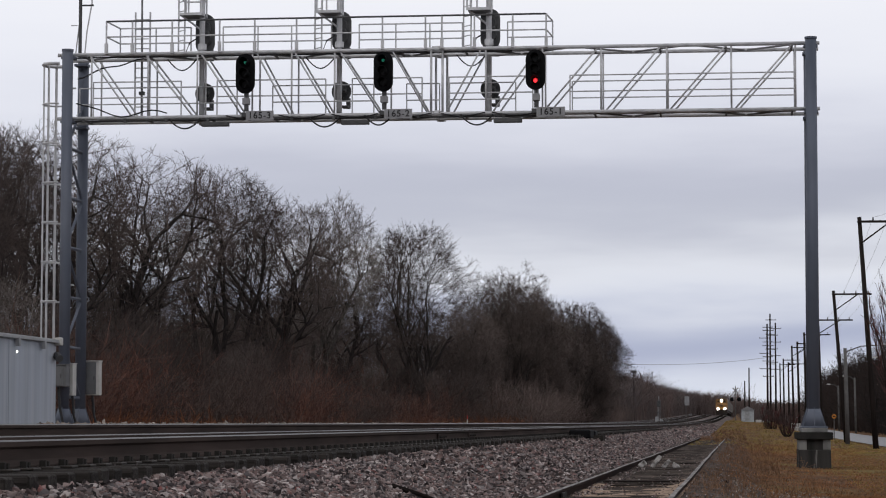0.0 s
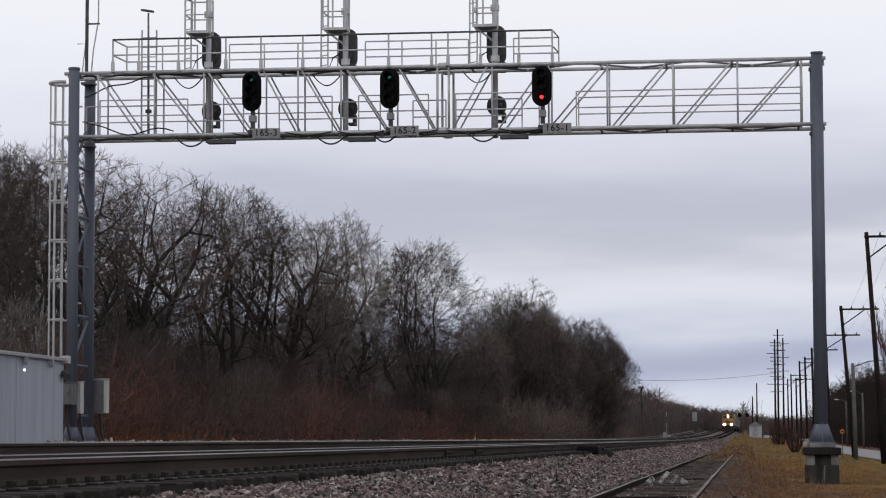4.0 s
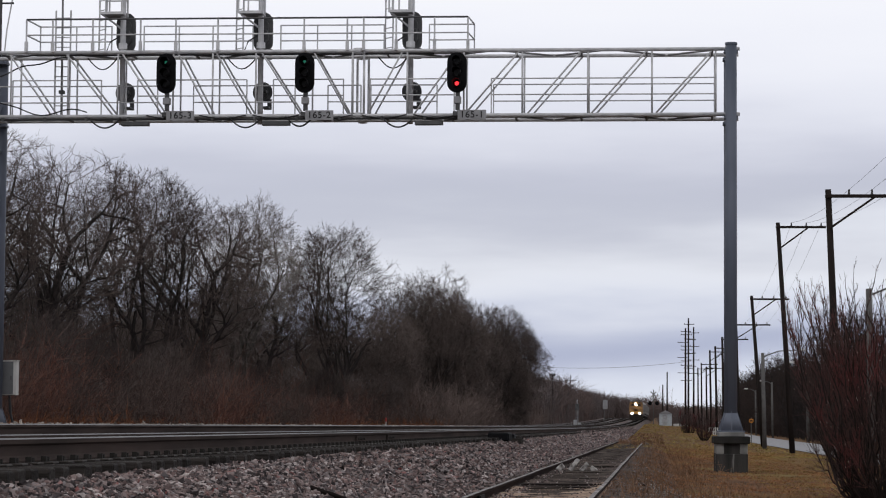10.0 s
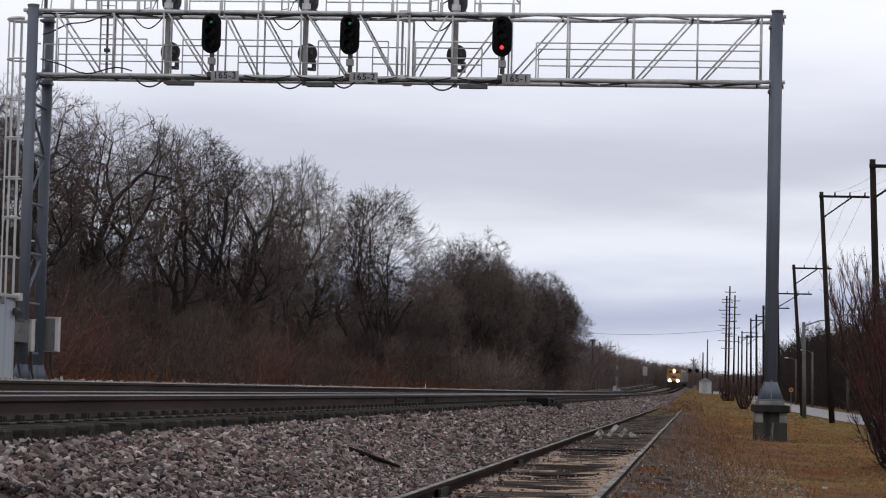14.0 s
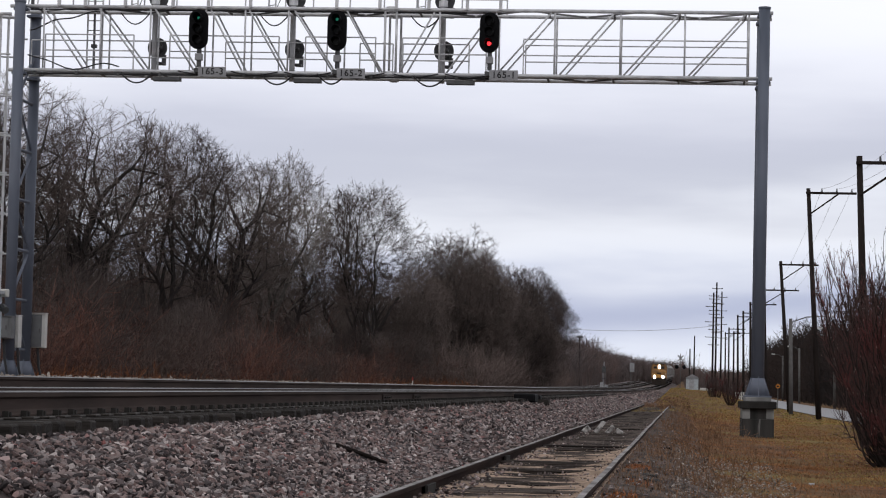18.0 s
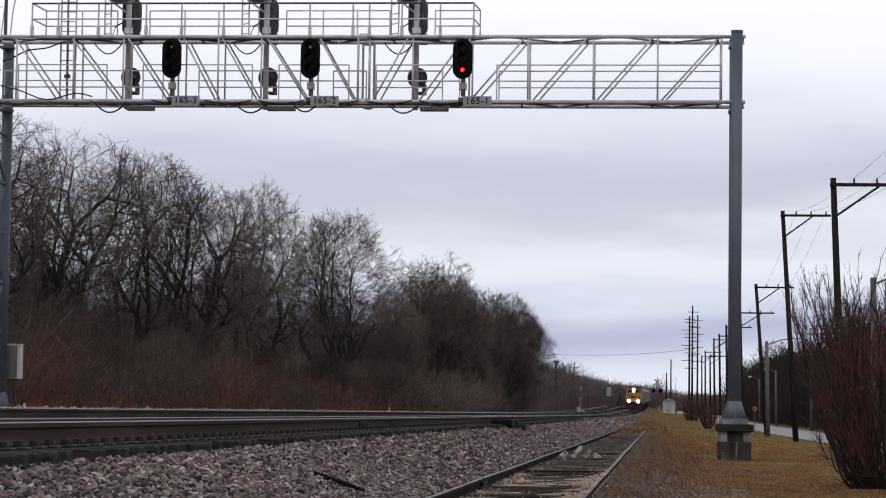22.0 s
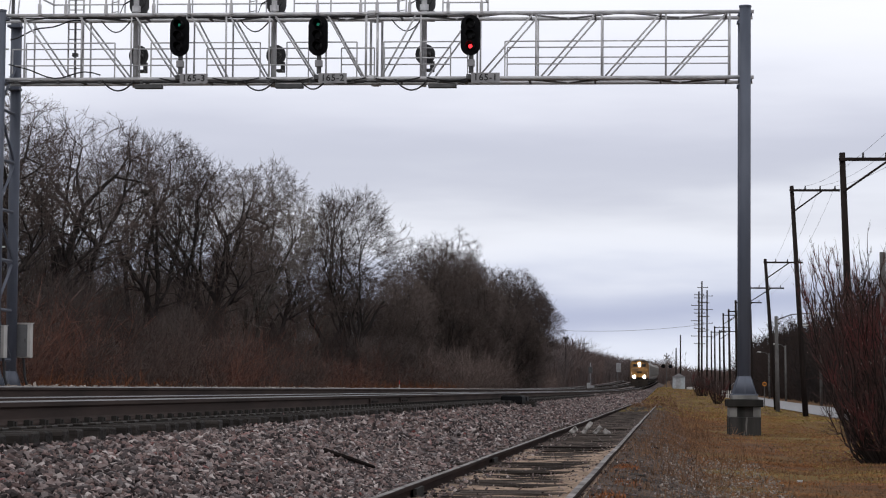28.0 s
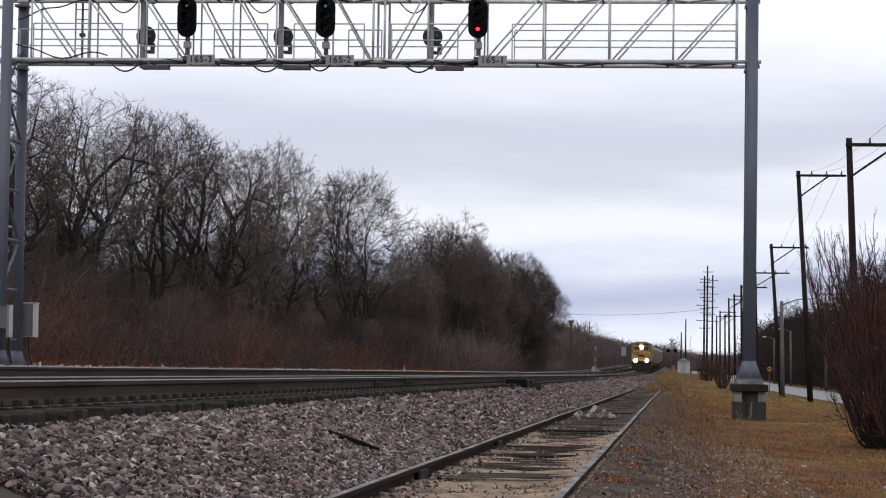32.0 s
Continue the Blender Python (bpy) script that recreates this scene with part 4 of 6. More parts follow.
def grow(seed, height, stems=1, trunk=0.16, tilt=0.25, wide=0.28, peak=0.6, low=0.22, levels=7, lateral=2, lift=0.09, fork=(10, 30), thick=0.016, lean=0.0, wander=0.1, fans=6, span=(0.3, 0.85), base=0.003, flare=0.45, reach=0.46, bare=0.5, most=4600):
    """A bare broadleaf tree: forking limbs, each reaching part of the way to a domed, lobed rim, so that the fine wood gathers there.
    Returns sticks (from, to, radius, radius) for limbs, boughs and twigs."""
    rng = np.random.default_rng(seed)
    h = height
    a = rng.uniform(0, 6.28) + np.arange(stems) * 6.283 / stems + rng.uniform(-0.4, 0.4, stems)
    t = tilt * rng.uniform(0.35, 1.3, stems) if stems > 1 else np.array([0.04])
    p = np.stack([np.cos(a) * base * h * (stems > 1), np.sin(a) * base * h * (stems > 1), np.full(stems, -0.3)], 1)
    d = unit(np.stack([np.cos(a) * t + lean * 0.5, np.sin(a) * t, np.ones(stems)], 1))
    L = trunk * h * rng.uniform(0.75, 1.25, stems) + 0.3
    r = thick * h * rng.uniform(0.75, 1.1, stems) / stems ** 0.4
    sticks = [[], [], []]

    def inside(q):
        """0 on the axis, 1 at the rim of the crown."""
        x, y, z = q[..., 0] - lean * q[..., 2], q[..., 1], q[..., 2] / h
        w = np.arctan2(y, x)
        u = np.where(z < peak, flare + (1 - flare) * ((z - low) / (peak - low)).clip(0, 1), np.sqrt((1 - ((z - peak) / (1.0 - peak)) ** 2).clip(0, 1)))
        lobe = 0.92 + 0.1 * np.sin(3 * w + seed + 4 * z) + 0.1 * np.sin(5 * w - 9 * z + seed * 2.0) + 0.07 * np.sin(21 * z + 2 * w + seed)
        out = np.hypot(x, y) / (wide * h * u * lobe + 1e-6)
        return np.where(z < low * 0.6, 1.1 + 0 * z, out)

    steps = np.linspace(0.01, 0.75, 36) * h

    def room(q, way):
        """How far it is to the rim from q along a direction."""
        far = inside(q[:, None] + way[:, None] * steps[None, :, None]) > 1
        return np.where(far.any(1), steps[far.argmax(1)], steps[-1])

    for k in range(levels):
        n, last = len(p), k == levels - 1
        ns = (7, 6, 5, 4, 3, 2, 2, 2)[k]
        r_end = r * (0.85 if k == 0 else 0.72 if k < 3 else 0.6)
        q, dd = p, d
        nodes = []
        for s in range(ns):
            dd = dd + rng.normal(0, wander if k else wander * 0.5, (n, 3))
            dd[:, 2] += lift * (0, 1, 0.6, 0.3, 0.1, 0, 0, 0)[k]
            dd = unit(dd)
            e = q + dd * (L / ns)[:, None]
            ra, rb = r + (r_end - r) * s / ns, r + (r_end - r) * (s + 1) / ns
            sticks[0 if k < min(5, levels - 1) else 1].append((q, e, ra, rb))
            nodes.append((e, dd, rb))
            q = e
        if k >= levels - 2:
            for f in range(fans):
                e, de, _ = nodes[rng.integers(0, ns)]
                ok = (inside(e) > bare * rng.uniform(0.7, 1.2, n)) & (e[:, 2] > low * h * 0.85)
                e, de, m = e[ok], de[ok], int(ok.sum())
                ln = rng.uniform(span[0], span[1], m)
                dt = unit(de + rng.normal(0, 0.5, (m, 3)) + np.array([0, 0, 0.1]))
                st = e - de * (L[ok] / ns * rng.random(m))[:, None]
                tip = st + dt * ln[:, None]
                sticks[2].append((st, tip, np.full(m, 0.0065), np.full(m, 0.0035)))
                for j in range(2):
                    at = st + (tip - st) * rng.uniform(0.2, 0.85, m)[:, None]
                    d4 = unit(dt + rng.normal(0, 0.5, (m, 3)))
                    sticks[2].append((at, at + d4 * (ln * rng.uniform(0.3, 0.6, m))[:, None], np.full(m, 0.005), np.full(m, 0.0028)))
        if last:
            break
        P, D, R, S = [], [], [], []
        e, de, rb = nodes[-1]
        side = unit(np.cross(de, rng.normal(0, 1, (n, 3))))
        for sg, lo, hi, rr in ((1, 0.3, 1.0, 0.92), (-1, 0.9, 1.6, 0.78)):
            w = np.radians(rng.uniform(fork[0], fork[1], n) + 4 * k) * rng.uniform(lo, hi, n)
            P.append(e), D.append(de * np.cos(w)[:, None] + sg * side * np.sin(w)[:, None]), R.append(rb * rr), S.append(np.ones(n))
        for m in range(0 if k == 0 else lateral + 1 if k == 1 else lateral if k < 4 else 1):
            e, de, rb = nodes[rng.integers(0, ns - 1)]
            ok = ((inside(e) > bare * 0.6) | (rng.random(n) < 0.25)) & (e[:, 2] > low * h * 0.85)
            w = np.radians(rng.uniform(32, 68, n))
            side = unit(np.cross(de, rng.normal(0, 1, (n, 3))))
            way = de * np.cos(w)[:, None] + side * np.sin(w)[:, None]
            P.append(e[ok]), D.append(way[ok]), R.append((rb * rng.uniform(0.42, 0.65, n))[ok]), S.append(np.full(int(ok.sum()), 0.85))
        p, d, r, S = np.concatenate(P), unit(np.concatenate(D)), np.maximum(np.concatenate(R), 0.008), np.concatenate(S)
        away = room(p + np.array([0, 0, low * h]) * (p[:, 2:3] < low * h), d)
        L = away * ((0.62, 0.52)[k] if k < 2 else reach if k < levels - 3 else 0.75) * S * rng.uniform(0.75, 1.25, len(p))
        L = np.minimum(L, 0.36 * h * 0.78 ** k)
        pick = np.where((L > 0.3) | (k < 2))[0]
        if len(pick) > most:
            pick = np.sort(rng.choice(pick, most, False))
        p, d, r, L = p[pick], d[pick], r[pick], L[pick]
    return [tuple(np.concatenate([s[i] for s in g]) for i in range(4)) for g in sticks]


def tree_proto(seed, height, stems, label, twig=TWIG, bark=BARK, thin=1.4, **form):
    limbs, boughs, twigs = grow(seed, height, stems, **form)
    f = height / twigs[1][:, 2].max()
    t = thing("tree", label, "tree", "bare trees along the railway")
    part("trunk", tubes("trunk", limbs[0] * f, limbs[1] * f, limbs[2], limbs[3], 5), bark, t, "dark bark trunk and limbs")
    a = tube_arrays(boughs[0] * f, boughs[1] * f, boughs[2], boughs[3], 3)
    b = tube_arrays(twigs[0] * f, twigs[1] * f, twigs[2] * thin, twigs[3] * thin, 2)
    part("crown", raw_mesh("crown", np.concatenate([a[0], b[0]]), np.concatenate([a[1], b[1] + len(a[0])])), twig, t, "haze of bare branches and fine twigs")
    return t


PROTO_HEIGHT = (17.0, 16.5, 16.0, 17.5, 16.5, 16.0, 7.0, 7.0, 7.0, 18.0)
PROTO = [
    tree_proto(11, 17.0, 2, "bare dark-limbed spreading tree at the edge of a wood", wide=0.34, low=0.3, peak=0.62, trunk=0.17, tilt=0.6, fork=(16, 38), thick=0.03, lean=0.06, bare=0.6),
    tree_proto(12, 16.5, 3, "bare spreading tree with several dark limbs in the lineside wood", wide=0.32, low=0.32, peak=0.62, trunk=0.2, tilt=0.45, fork=(14, 34), thick=0.028, bare=0.6),
    tree_proto(13, 16.0, 1, "bare single-trunk tree in the lineside wood", wide=0.27, low=0.3, peak=0.6, trunk=0.26, fork=(16, 36), thick=0.021),
    tree_proto(24, 17.5, 6, "bare many-stemmed tree with fan-shaped crown", wide=0.28, low=0.42, peak=0.74, trunk=0.3, tilt=0.3, fork=(8, 22), thick=0.025, lift=0.05, bare=0.55, flare=0.5, most=6500),
    tree_proto(15, 16.5, 2, "pale grey bare tree among darker ones", PALETWIG, PALEBARK, wide=0.25, low=0.32, peak=0.66, trunk=0.24, tilt=0.35, fork=(10, 28), thick=0.02, lean=0.1, bare=0.6),
    tree_proto(16, 16.0, 4, "dense dark bare tree by the line", DENSETWIG, wide=0.34, low=0.05, peak=0.5, trunk=0.1, tilt=0.5, fork=(12, 34), thick=0.018, fans=4, flare=0.8, thin=1.3, bare=0.35, most=4500),
    tree_proto(17, 7.0, 9, "bushy red-brown leafless shrub in the thicket", REDSAPLING, wide=0.48, low=0.03, peak=0.5, trunk=0.14, tilt=0.6, levels=5, thick=0.008, fans=2, base=0.02, flare=0.75, lift=0.12, bare=0.2, most=800),
    tree_proto(18, 7.0, 5, "slim grey leafless young tree in the thicket", SAPLING, wide=0.3, low=0.06, peak=0.6, trunk=0.24, tilt=0.3, levels=5, thick=0.009, fans=3, base=0.01, lift=0.1, fork=(10, 26), bare=0.2, most=600),
    tree_proto(19, 7.0, 6, "pale whippy sapling at the edge of the wood", PALETWIG, PALEBARK, wide=0.26, low=0.1, peak=0.7, trunk=0.34, tilt=0.25, levels=5, thick=0.006, fans=2, base=0.015, lateral=1, fork=(6, 18), bare=0.2, most=400),
    tree_proto(33, 18.0, 2, "tall dark bare tree with a flat-topped cap above its neighbours", wide=0.24, low=0.4, peak=0.84, trunk=0.3, tilt=0.2, fork=(14, 34), thick=0.022, bare=0.45, flare=0.6, most=6500, fans=8, lateral=3),
]
ROW_TREES = [tree_proto(61 + k, 10.0, 1, "dark bare tree in a row beyond the road", FARWOOD, wide=0.34, low=0.2, trunk=0.2, levels=6, fans=3, thin=2.4, thick=0.018, most=1800) for k in range(3)]
# kind, x, y, height, turn
WOOD = [
    (2, -41.5, 134, 17.0, 200), (0, -40.2, 143, 17.6, 60), (1, -46, 150, 18, 50),
    (0, -36.6, 150, 16.6, 0), (1, -33.4, 160, 16.4, 100), (0, -31.2, 167, 15.2, 40), (2, -29.4, 186, 13.0, 310),
    (4, -30.2, 177, 16.6, 10), (2, -33.5, 196, 13.5, 180),
    (3, -27.9, 218, 17.6, 0), (2, -30.5, 240, 12.5, 90),
    (5, -25.2, 262, 16.4, 300), (9, -24.4, 276, 17.6, 20), (5, -22.6, 268, 15.4, 40), (5, -21.0, 280, 12.8, 210), (5, -27.2, 254, 12.6, 150), (0, -20.4, 290, 14.4, 220),
    (1, -18.9, 303, 14.4, 0), (5, -19.2, 297, 11.5, 100), (1, -18.4, 318, 13.2, 60), (1, -17.9, 332, 12.0, 260), (5, -18.1, 312, 9.5, 10), (2, -18.6, 348, 8.6, 190),
    (2, -38, 122, 12.0, 120), (2, -33, 250, 12, 70), (1, -26, 300, 13, 80), (2, -24, 322, 11, 10), (5, -46, 190, 11, 60), (5, -40, 215, 12, 210), (5, -36, 240, 11, 130),
    (5, -33.0, 200, 7.5, 320), (5, -38, 185, 9.5, 10), (5, -33, 236, 7.5, 60), (5, -28, 250, 10, 280), (5, -45, 170, 13, 330), (2, -44, 205, 13, 90), (2, -38, 225, 13, 190),
    (5, -40, 160, 9.5, 20), (5, -37, 174, 9, 140), (5, -35, 192, 9, 250), (5, -35, 206, 9, 80), (5, -35.5, 224, 9, 0), (5, -32, 246, 9.5, 200), (5, -27, 272, 11, 120), (5, -24, 288, 11, 40), (5, -49, 140, 13, 170), (5, -43, 128, 11, 20),
]
_r = random.Random(5)
for _k in range(88):
    # the thicket in front of and between the tall trees
    _y = 92 + 240 * _r.random() ** 1.15
    _edge = np.interp(_y, [90, 140, 190, 240, 300, 340], [-26.0, -25.0, -23.5, -21.0, -18.8, -18.5])
    _kind = _r.choice((6, 6, 6, 7, 7, 7, 8))
    WOOD.append((_kind, _edge - 10 * _r.random() ** 1.2, _y, _r.uniform(1.8, 3.8) if _kind == 6 else _r.uniform(2.6, 6.2), _r.uniform(0, 360)))


def wood():
    used = set()
    for kind, x, y, h, turn in WOOD:
        src = PROTO[kind]
        s = h * (1.05 if kind < 5 or kind == 9 else 1.0) / PROTO_HEIGHT[kind]
        m = pose(x, y, ground_z(x, y), 0, 0, turn)
        if kind in used:
            o = copy_thing(src, m)
        else:
            used.add(kind)
            o = src
            o.matrix_basis = m
        o.scale = (s, s, s)


wood()


def stems_stuff(name, label, category, count, box, tall, material, seed, r=0.012, lean=0.25, segs=3, side=2, patchy=None, taper=0.35):
    """Thin upright stems with side twigs over a stretch of ground, as one object."""
    rng = np.random.default_rng(seed)
    x = rng.uniform(box[0], box[1], count)
    y = box[2] + (box[3] - box[2]) * rng.random(count) ** 1.3
    if patchy is not None:
        ok = np.array([noise.noise((a * 0.16, b * 0.055, seed * 1.7)) for a, b in zip(x, y)]) + rng.uniform(-0.2, 0.2, len(x)) > patchy - 0.2
        x, y = x[ok], y[ok]
    n = len(x)
    z = np.array([ground_z(a, b) for a, b in zip(x, y)])
    patch = np.array([0.65 + 0.7 * noise.noise((a * 0.12, b * 0.07, seed)) for a, b in zip(x, y)])
    h = rng.uniform(tall[0], tall[1], n) * np.clip(patch, 0.35, 1.3)
    p = np.stack([x, y, z - 0.05], 1)
    d = np.stack([rng.normal(0, lean, n), rng.normal(0, lean, n), np.ones(n)], 1)
    A, B, RA, RB = [], [], [], []
    for s in range(segs):
        q = p + d * (h / segs)[:, None]
        ra, rb = r * (1 - taper * s / segs), r * (1 - taper * (s + 1) / segs)
        A.append(p), B.append(q), RA.append(np.full(n, ra)), RB.append(np.full(n, rb))
        for k in range(side if s else 0):
            e = q * 0.5 + p * 0.5
            dd = d * 0.6 + rng.normal(0, 0.75, (n, 3))
            dd[:, 2] = np.abs(dd[:, 2])
            A.append(e), B.append(e + dd * (h * rng.uniform(0.12, 0.34, n))[:, None]), RA.append(np.full(n, r * 0.6)), RB.append(np.full(n, r * 0.35))
        p = q
        d = d + rng.normal(0, 0.26, (n, 3))
        d[:, 2] = np.maximum(d[:, 2], 0.45)
    me = tubes(name, np.concatenate(A), np.concatenate(B), np.concatenate(RA), np.concatenate(RB), 2)
    me.materials.append(material)
    return tagged(new(name, me), label, category, kind="stuff")


stems_stuff("undergrowth", "tangled grey-brown leafless brush at the edge of the wood", "brush", 9000, (-34, -21.5, 78, 245), (1.0, 4.6), BRUSH, 3, 0.011, 0.24, 4, 4)
stems_stuff("undergrowth", "red-brown leafless brush at the edge of the wood", "brush", 7000, (-29, -21.0, 78, 245), (0.8, 3.8), REDBRUSH, 13, 0.011, 0.3, 4, 4, patchy=0.25)
stems_stuff("undergrowth", "thin pale whips standing in the brush", "brush", 260, (-29, -22, 80, 230), (2.5, 5.5), PALEBARK, 14, 0.016, 0.1, 4, 2)
stems_stuff("undergrowth", "tangled brown leafless brush under the far trees", "brush", 6500, (-26, -17.6, 225, 420), (1.4, 4.6), FARBRUSH, 4, 0.02, 0.3, 4, 3)
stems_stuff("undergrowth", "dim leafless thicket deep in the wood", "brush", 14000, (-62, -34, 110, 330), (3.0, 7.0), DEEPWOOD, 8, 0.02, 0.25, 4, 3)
stems_stuff("dead_grass", "russet dead grass and weeds along the track edge", "grass", 9000, (-23.5, -18.6, 76, 330), (0.35, 1.35), RUSSET, 6, 0.013, 0.45, 3, 2, patchy=0.3)

# distant woods on both sides, low on the horizon
def far_wood(name, seed, x0, y0, x1, y1, count, tall, r):
    rng = np.random.default_rng(seed)
    u = rng.random(count)
    x, y = x0 + (x1 - x0) * u + rng.normal(0, 4, count), y0 + (y1 - y0) * u + rng.normal(0, 12, count)
    off = ((x < -16.8) | (x > (3.0 if y0 > 500 else 14.0))) | (y > 965)
    x, y = x[off], y[off]
    count = len(x)
    hill = np.array([0.95 + 0.35 * noise.noise((a * 0.03, b * 0.012, seed)) for a, b in zip(x, y)])
    h = rng.uniform(0.7, 1.0, count) * tall * np.clip(hill, 0.75, 1.3)
    z = np.array([ground_z(a, b) for a, b in zip(x, y)]) - 0.3
    base = np.stack([x, y, z], 1)
    top = base + np.stack([rng.normal(0, 0.9, count), rng.normal(0, 0.9, count), h], 1)
    A, B, RA, RB = [base], [top], [np.full(count, r)], [np.full(count, r * 0.3)]
    for k in range(6):
        f = rng.uniform(0.3, 0.95, count)[:, None]
        q = base * (1 - f) + top * f
        A.append(q), B.append(q + np.stack([rng.normal(0, 1.3, count), rng.normal(0, 1.3, count), rng.uniform(0.4, 2.6, count)], 1)), RA.append(np.full(count, r * 0.6)), RB.append(np.full(count, r * 0.25))
    me = tubes(name, np.concatenate(A), np.concatenate(B), np.concatenate(RA), np.concatenate(RB), 2)
    # the farther lines take the paler colour with the haze mixed in
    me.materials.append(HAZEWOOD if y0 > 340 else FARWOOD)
    return tagged(new(name, me), "hazy line of bare trees in the distance", "woods", kind="stuff")


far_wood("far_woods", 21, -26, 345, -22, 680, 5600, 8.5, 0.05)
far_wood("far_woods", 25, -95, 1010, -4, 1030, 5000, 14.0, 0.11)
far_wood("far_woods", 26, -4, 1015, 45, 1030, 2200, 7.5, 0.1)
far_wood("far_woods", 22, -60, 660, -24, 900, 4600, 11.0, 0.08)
far_wood("far_woods", 23, 19, 330, 14, 560, 2200, 8.0, 0.05)
stems_stuff("undergrowth", "dark low thicket behind the lineside hut", "brush", 1500, (0.2, 9.5, 338, 420), (0.8, 2.4), HAZEWOOD, 17, 0.03, 0.25, 3, 3)
rng = random.Random(77)
stems_stuff("undergrowth", "dark leafless thicket beyond the road", "brush", 6500, (14.5, 26, 120, 420), (2.2, 5.6), FARWOOD, 7, 0.03, 0.2, 4, 3)
for k in range(64):
    y = 165 + 6.2 * k
    x = 16.0 + 0.004 * y + rng.uniform(-1.2, 4.5)
    m = pose(x, y, ground_z(x, y), 0, 0, rng.uniform(0, 360))
    if k < 3:
        o = ROW_TREES[k]
        o.matrix_basis = m
    else:
        o = copy_thing(rng.choice(ROW_TREES), m)
    f = rng.uniform(0.9, 1.25)
    o.scale = (f, f, f)
    tagged(o, "dark bare tree in a row beyond the road", "tree", "bare trees beyond the road")


# ---- lineside shrubs ----
def shrub(x, y, height, width, seed, stems, label, foot=0.35, shoots=5, r=0.016, buds=0, arch=0, thin=1.0):
    """Many stems that rise from a clump, spread, and turn upright, with ascending side shoots and buds."""
    rng = np.random.default_rng(seed)
    a = rng.uniform(0, 6.283, stems)
    out = np.sqrt(rng.random(stems))
    p = np.stack([np.cos(a) * foot * out, np.sin(a) * foot * out, np.full(stems, -0.1)], 1)
    h = height * rng.uniform(0.72, 1.0, stems) * (1 - 0.16 * out ** 2)
    goal = np.stack([np.cos(a) * width * out ** 0.8, np.sin(a) * width * out ** 0.8, h], 1)
    low = np.arange(stems) < arch
    goal[low, 2] *= 0.28
    goal[low, :2] *= 1.05
    limbs, twigs = [], []
    n, segs, q = stems, 9, p
    for s in range(segs):
        u = (s + 1) / segs
        e = p + (goal - p) * np.stack([np.full(n, u ** 0.72), np.full(n, u ** 0.72), np.full(n, u)], 1) + rng.normal(0, 0.045 * height / 4, (n, 3))
        ra, rb = r * (1.25 - s / segs), r * (1.25 - u) + 0.003
        limbs.append((q, e, np.full(n, ra), np.full(n, rb)))
        d = unit(e - q)
        for k in range(shoots if s > 0 else 0):
            at = q + (e - q) * rng.random(n)[:, None]
            dd = unit(d + rng.normal(0, 0.3, (n, 3)) + np.array([0, 0, 0.35]))
            ln = height * rng.uniform(0.05, 0.17, n) * (1.1 - 0.45 * u)
            mid = at + dd * (ln * 0.5)[:, None]
            tip = mid + unit(dd + rng.normal(0, 0.15, (n, 3)) + np.array([0, 0, 0.25])) * (ln * 0.5)[:, None]
            twigs.append((at, mid, np.full(n, 0.0055 * thin), np.full(n, 0.0045 * thin)))
            twigs.append((mid, tip, np.full(n, 0.0045 * thin), np.full(n, 0.0028 * thin)))
            for j in range(2):
                st = at + (tip - at) * rng.uniform(0.2, 0.9, n)[:, None]
                twigs.append((st, st + unit(dd + rng.normal(0, 0.5, (n, 3))) * (ln * rng.uniform(0.25, 0.5, n))[:, None], np.full(n, 0.0036 * thin), np.full(n, 0.002 * thin)))
        q = e
    g = [[np.concatenate([s[i] for s in w]) for i in range(4)] for w in (limbs, twigs)]
    t = thing("shrub", label, "shrub", "leafless shrubs on the verge", at=pose(x, y, ground_z(x, y)))
    part("branchwork", tubes("branchwork", *g[0], 5), SHRUBWOOD, t, "dark upright stems")["kind"] = "stuff"
    part("crown", tubes("crown", *g[1], 2), REDTWIG, t, "dense fine red-brown twigs")
    if buds:
        k = rng.integers(0, len(g[1][0]), buds)
        c = g[1][1][k]
        part("berry_spray", tubes("berry_spray", c, c + np.array([0, 0, 0.028]), np.full(buds, 0.007), np.full(buds, 0.004), 3), BUD, t, "tiny pale dried berries")["kind"] = "stuff"
    return t


shrub(4.3, 46.2, 4.3, 2.2, 31, 135, "tall leafless red-brown shrub with upright stems", 0.8, 6, 0.0145, 450, 10)
shrub(3.75, 205, 2.6, 1.1, 32, 45, "dark red-brown vase-shaped shrub on the verge", 0.15, 4, 0.014, thin=1.6)
shrub(3.0, 248, 2.4, 1.0, 33, 45, "dark leafless shrub on the verge", 0.5, 5, 0.016, thin=2.0)

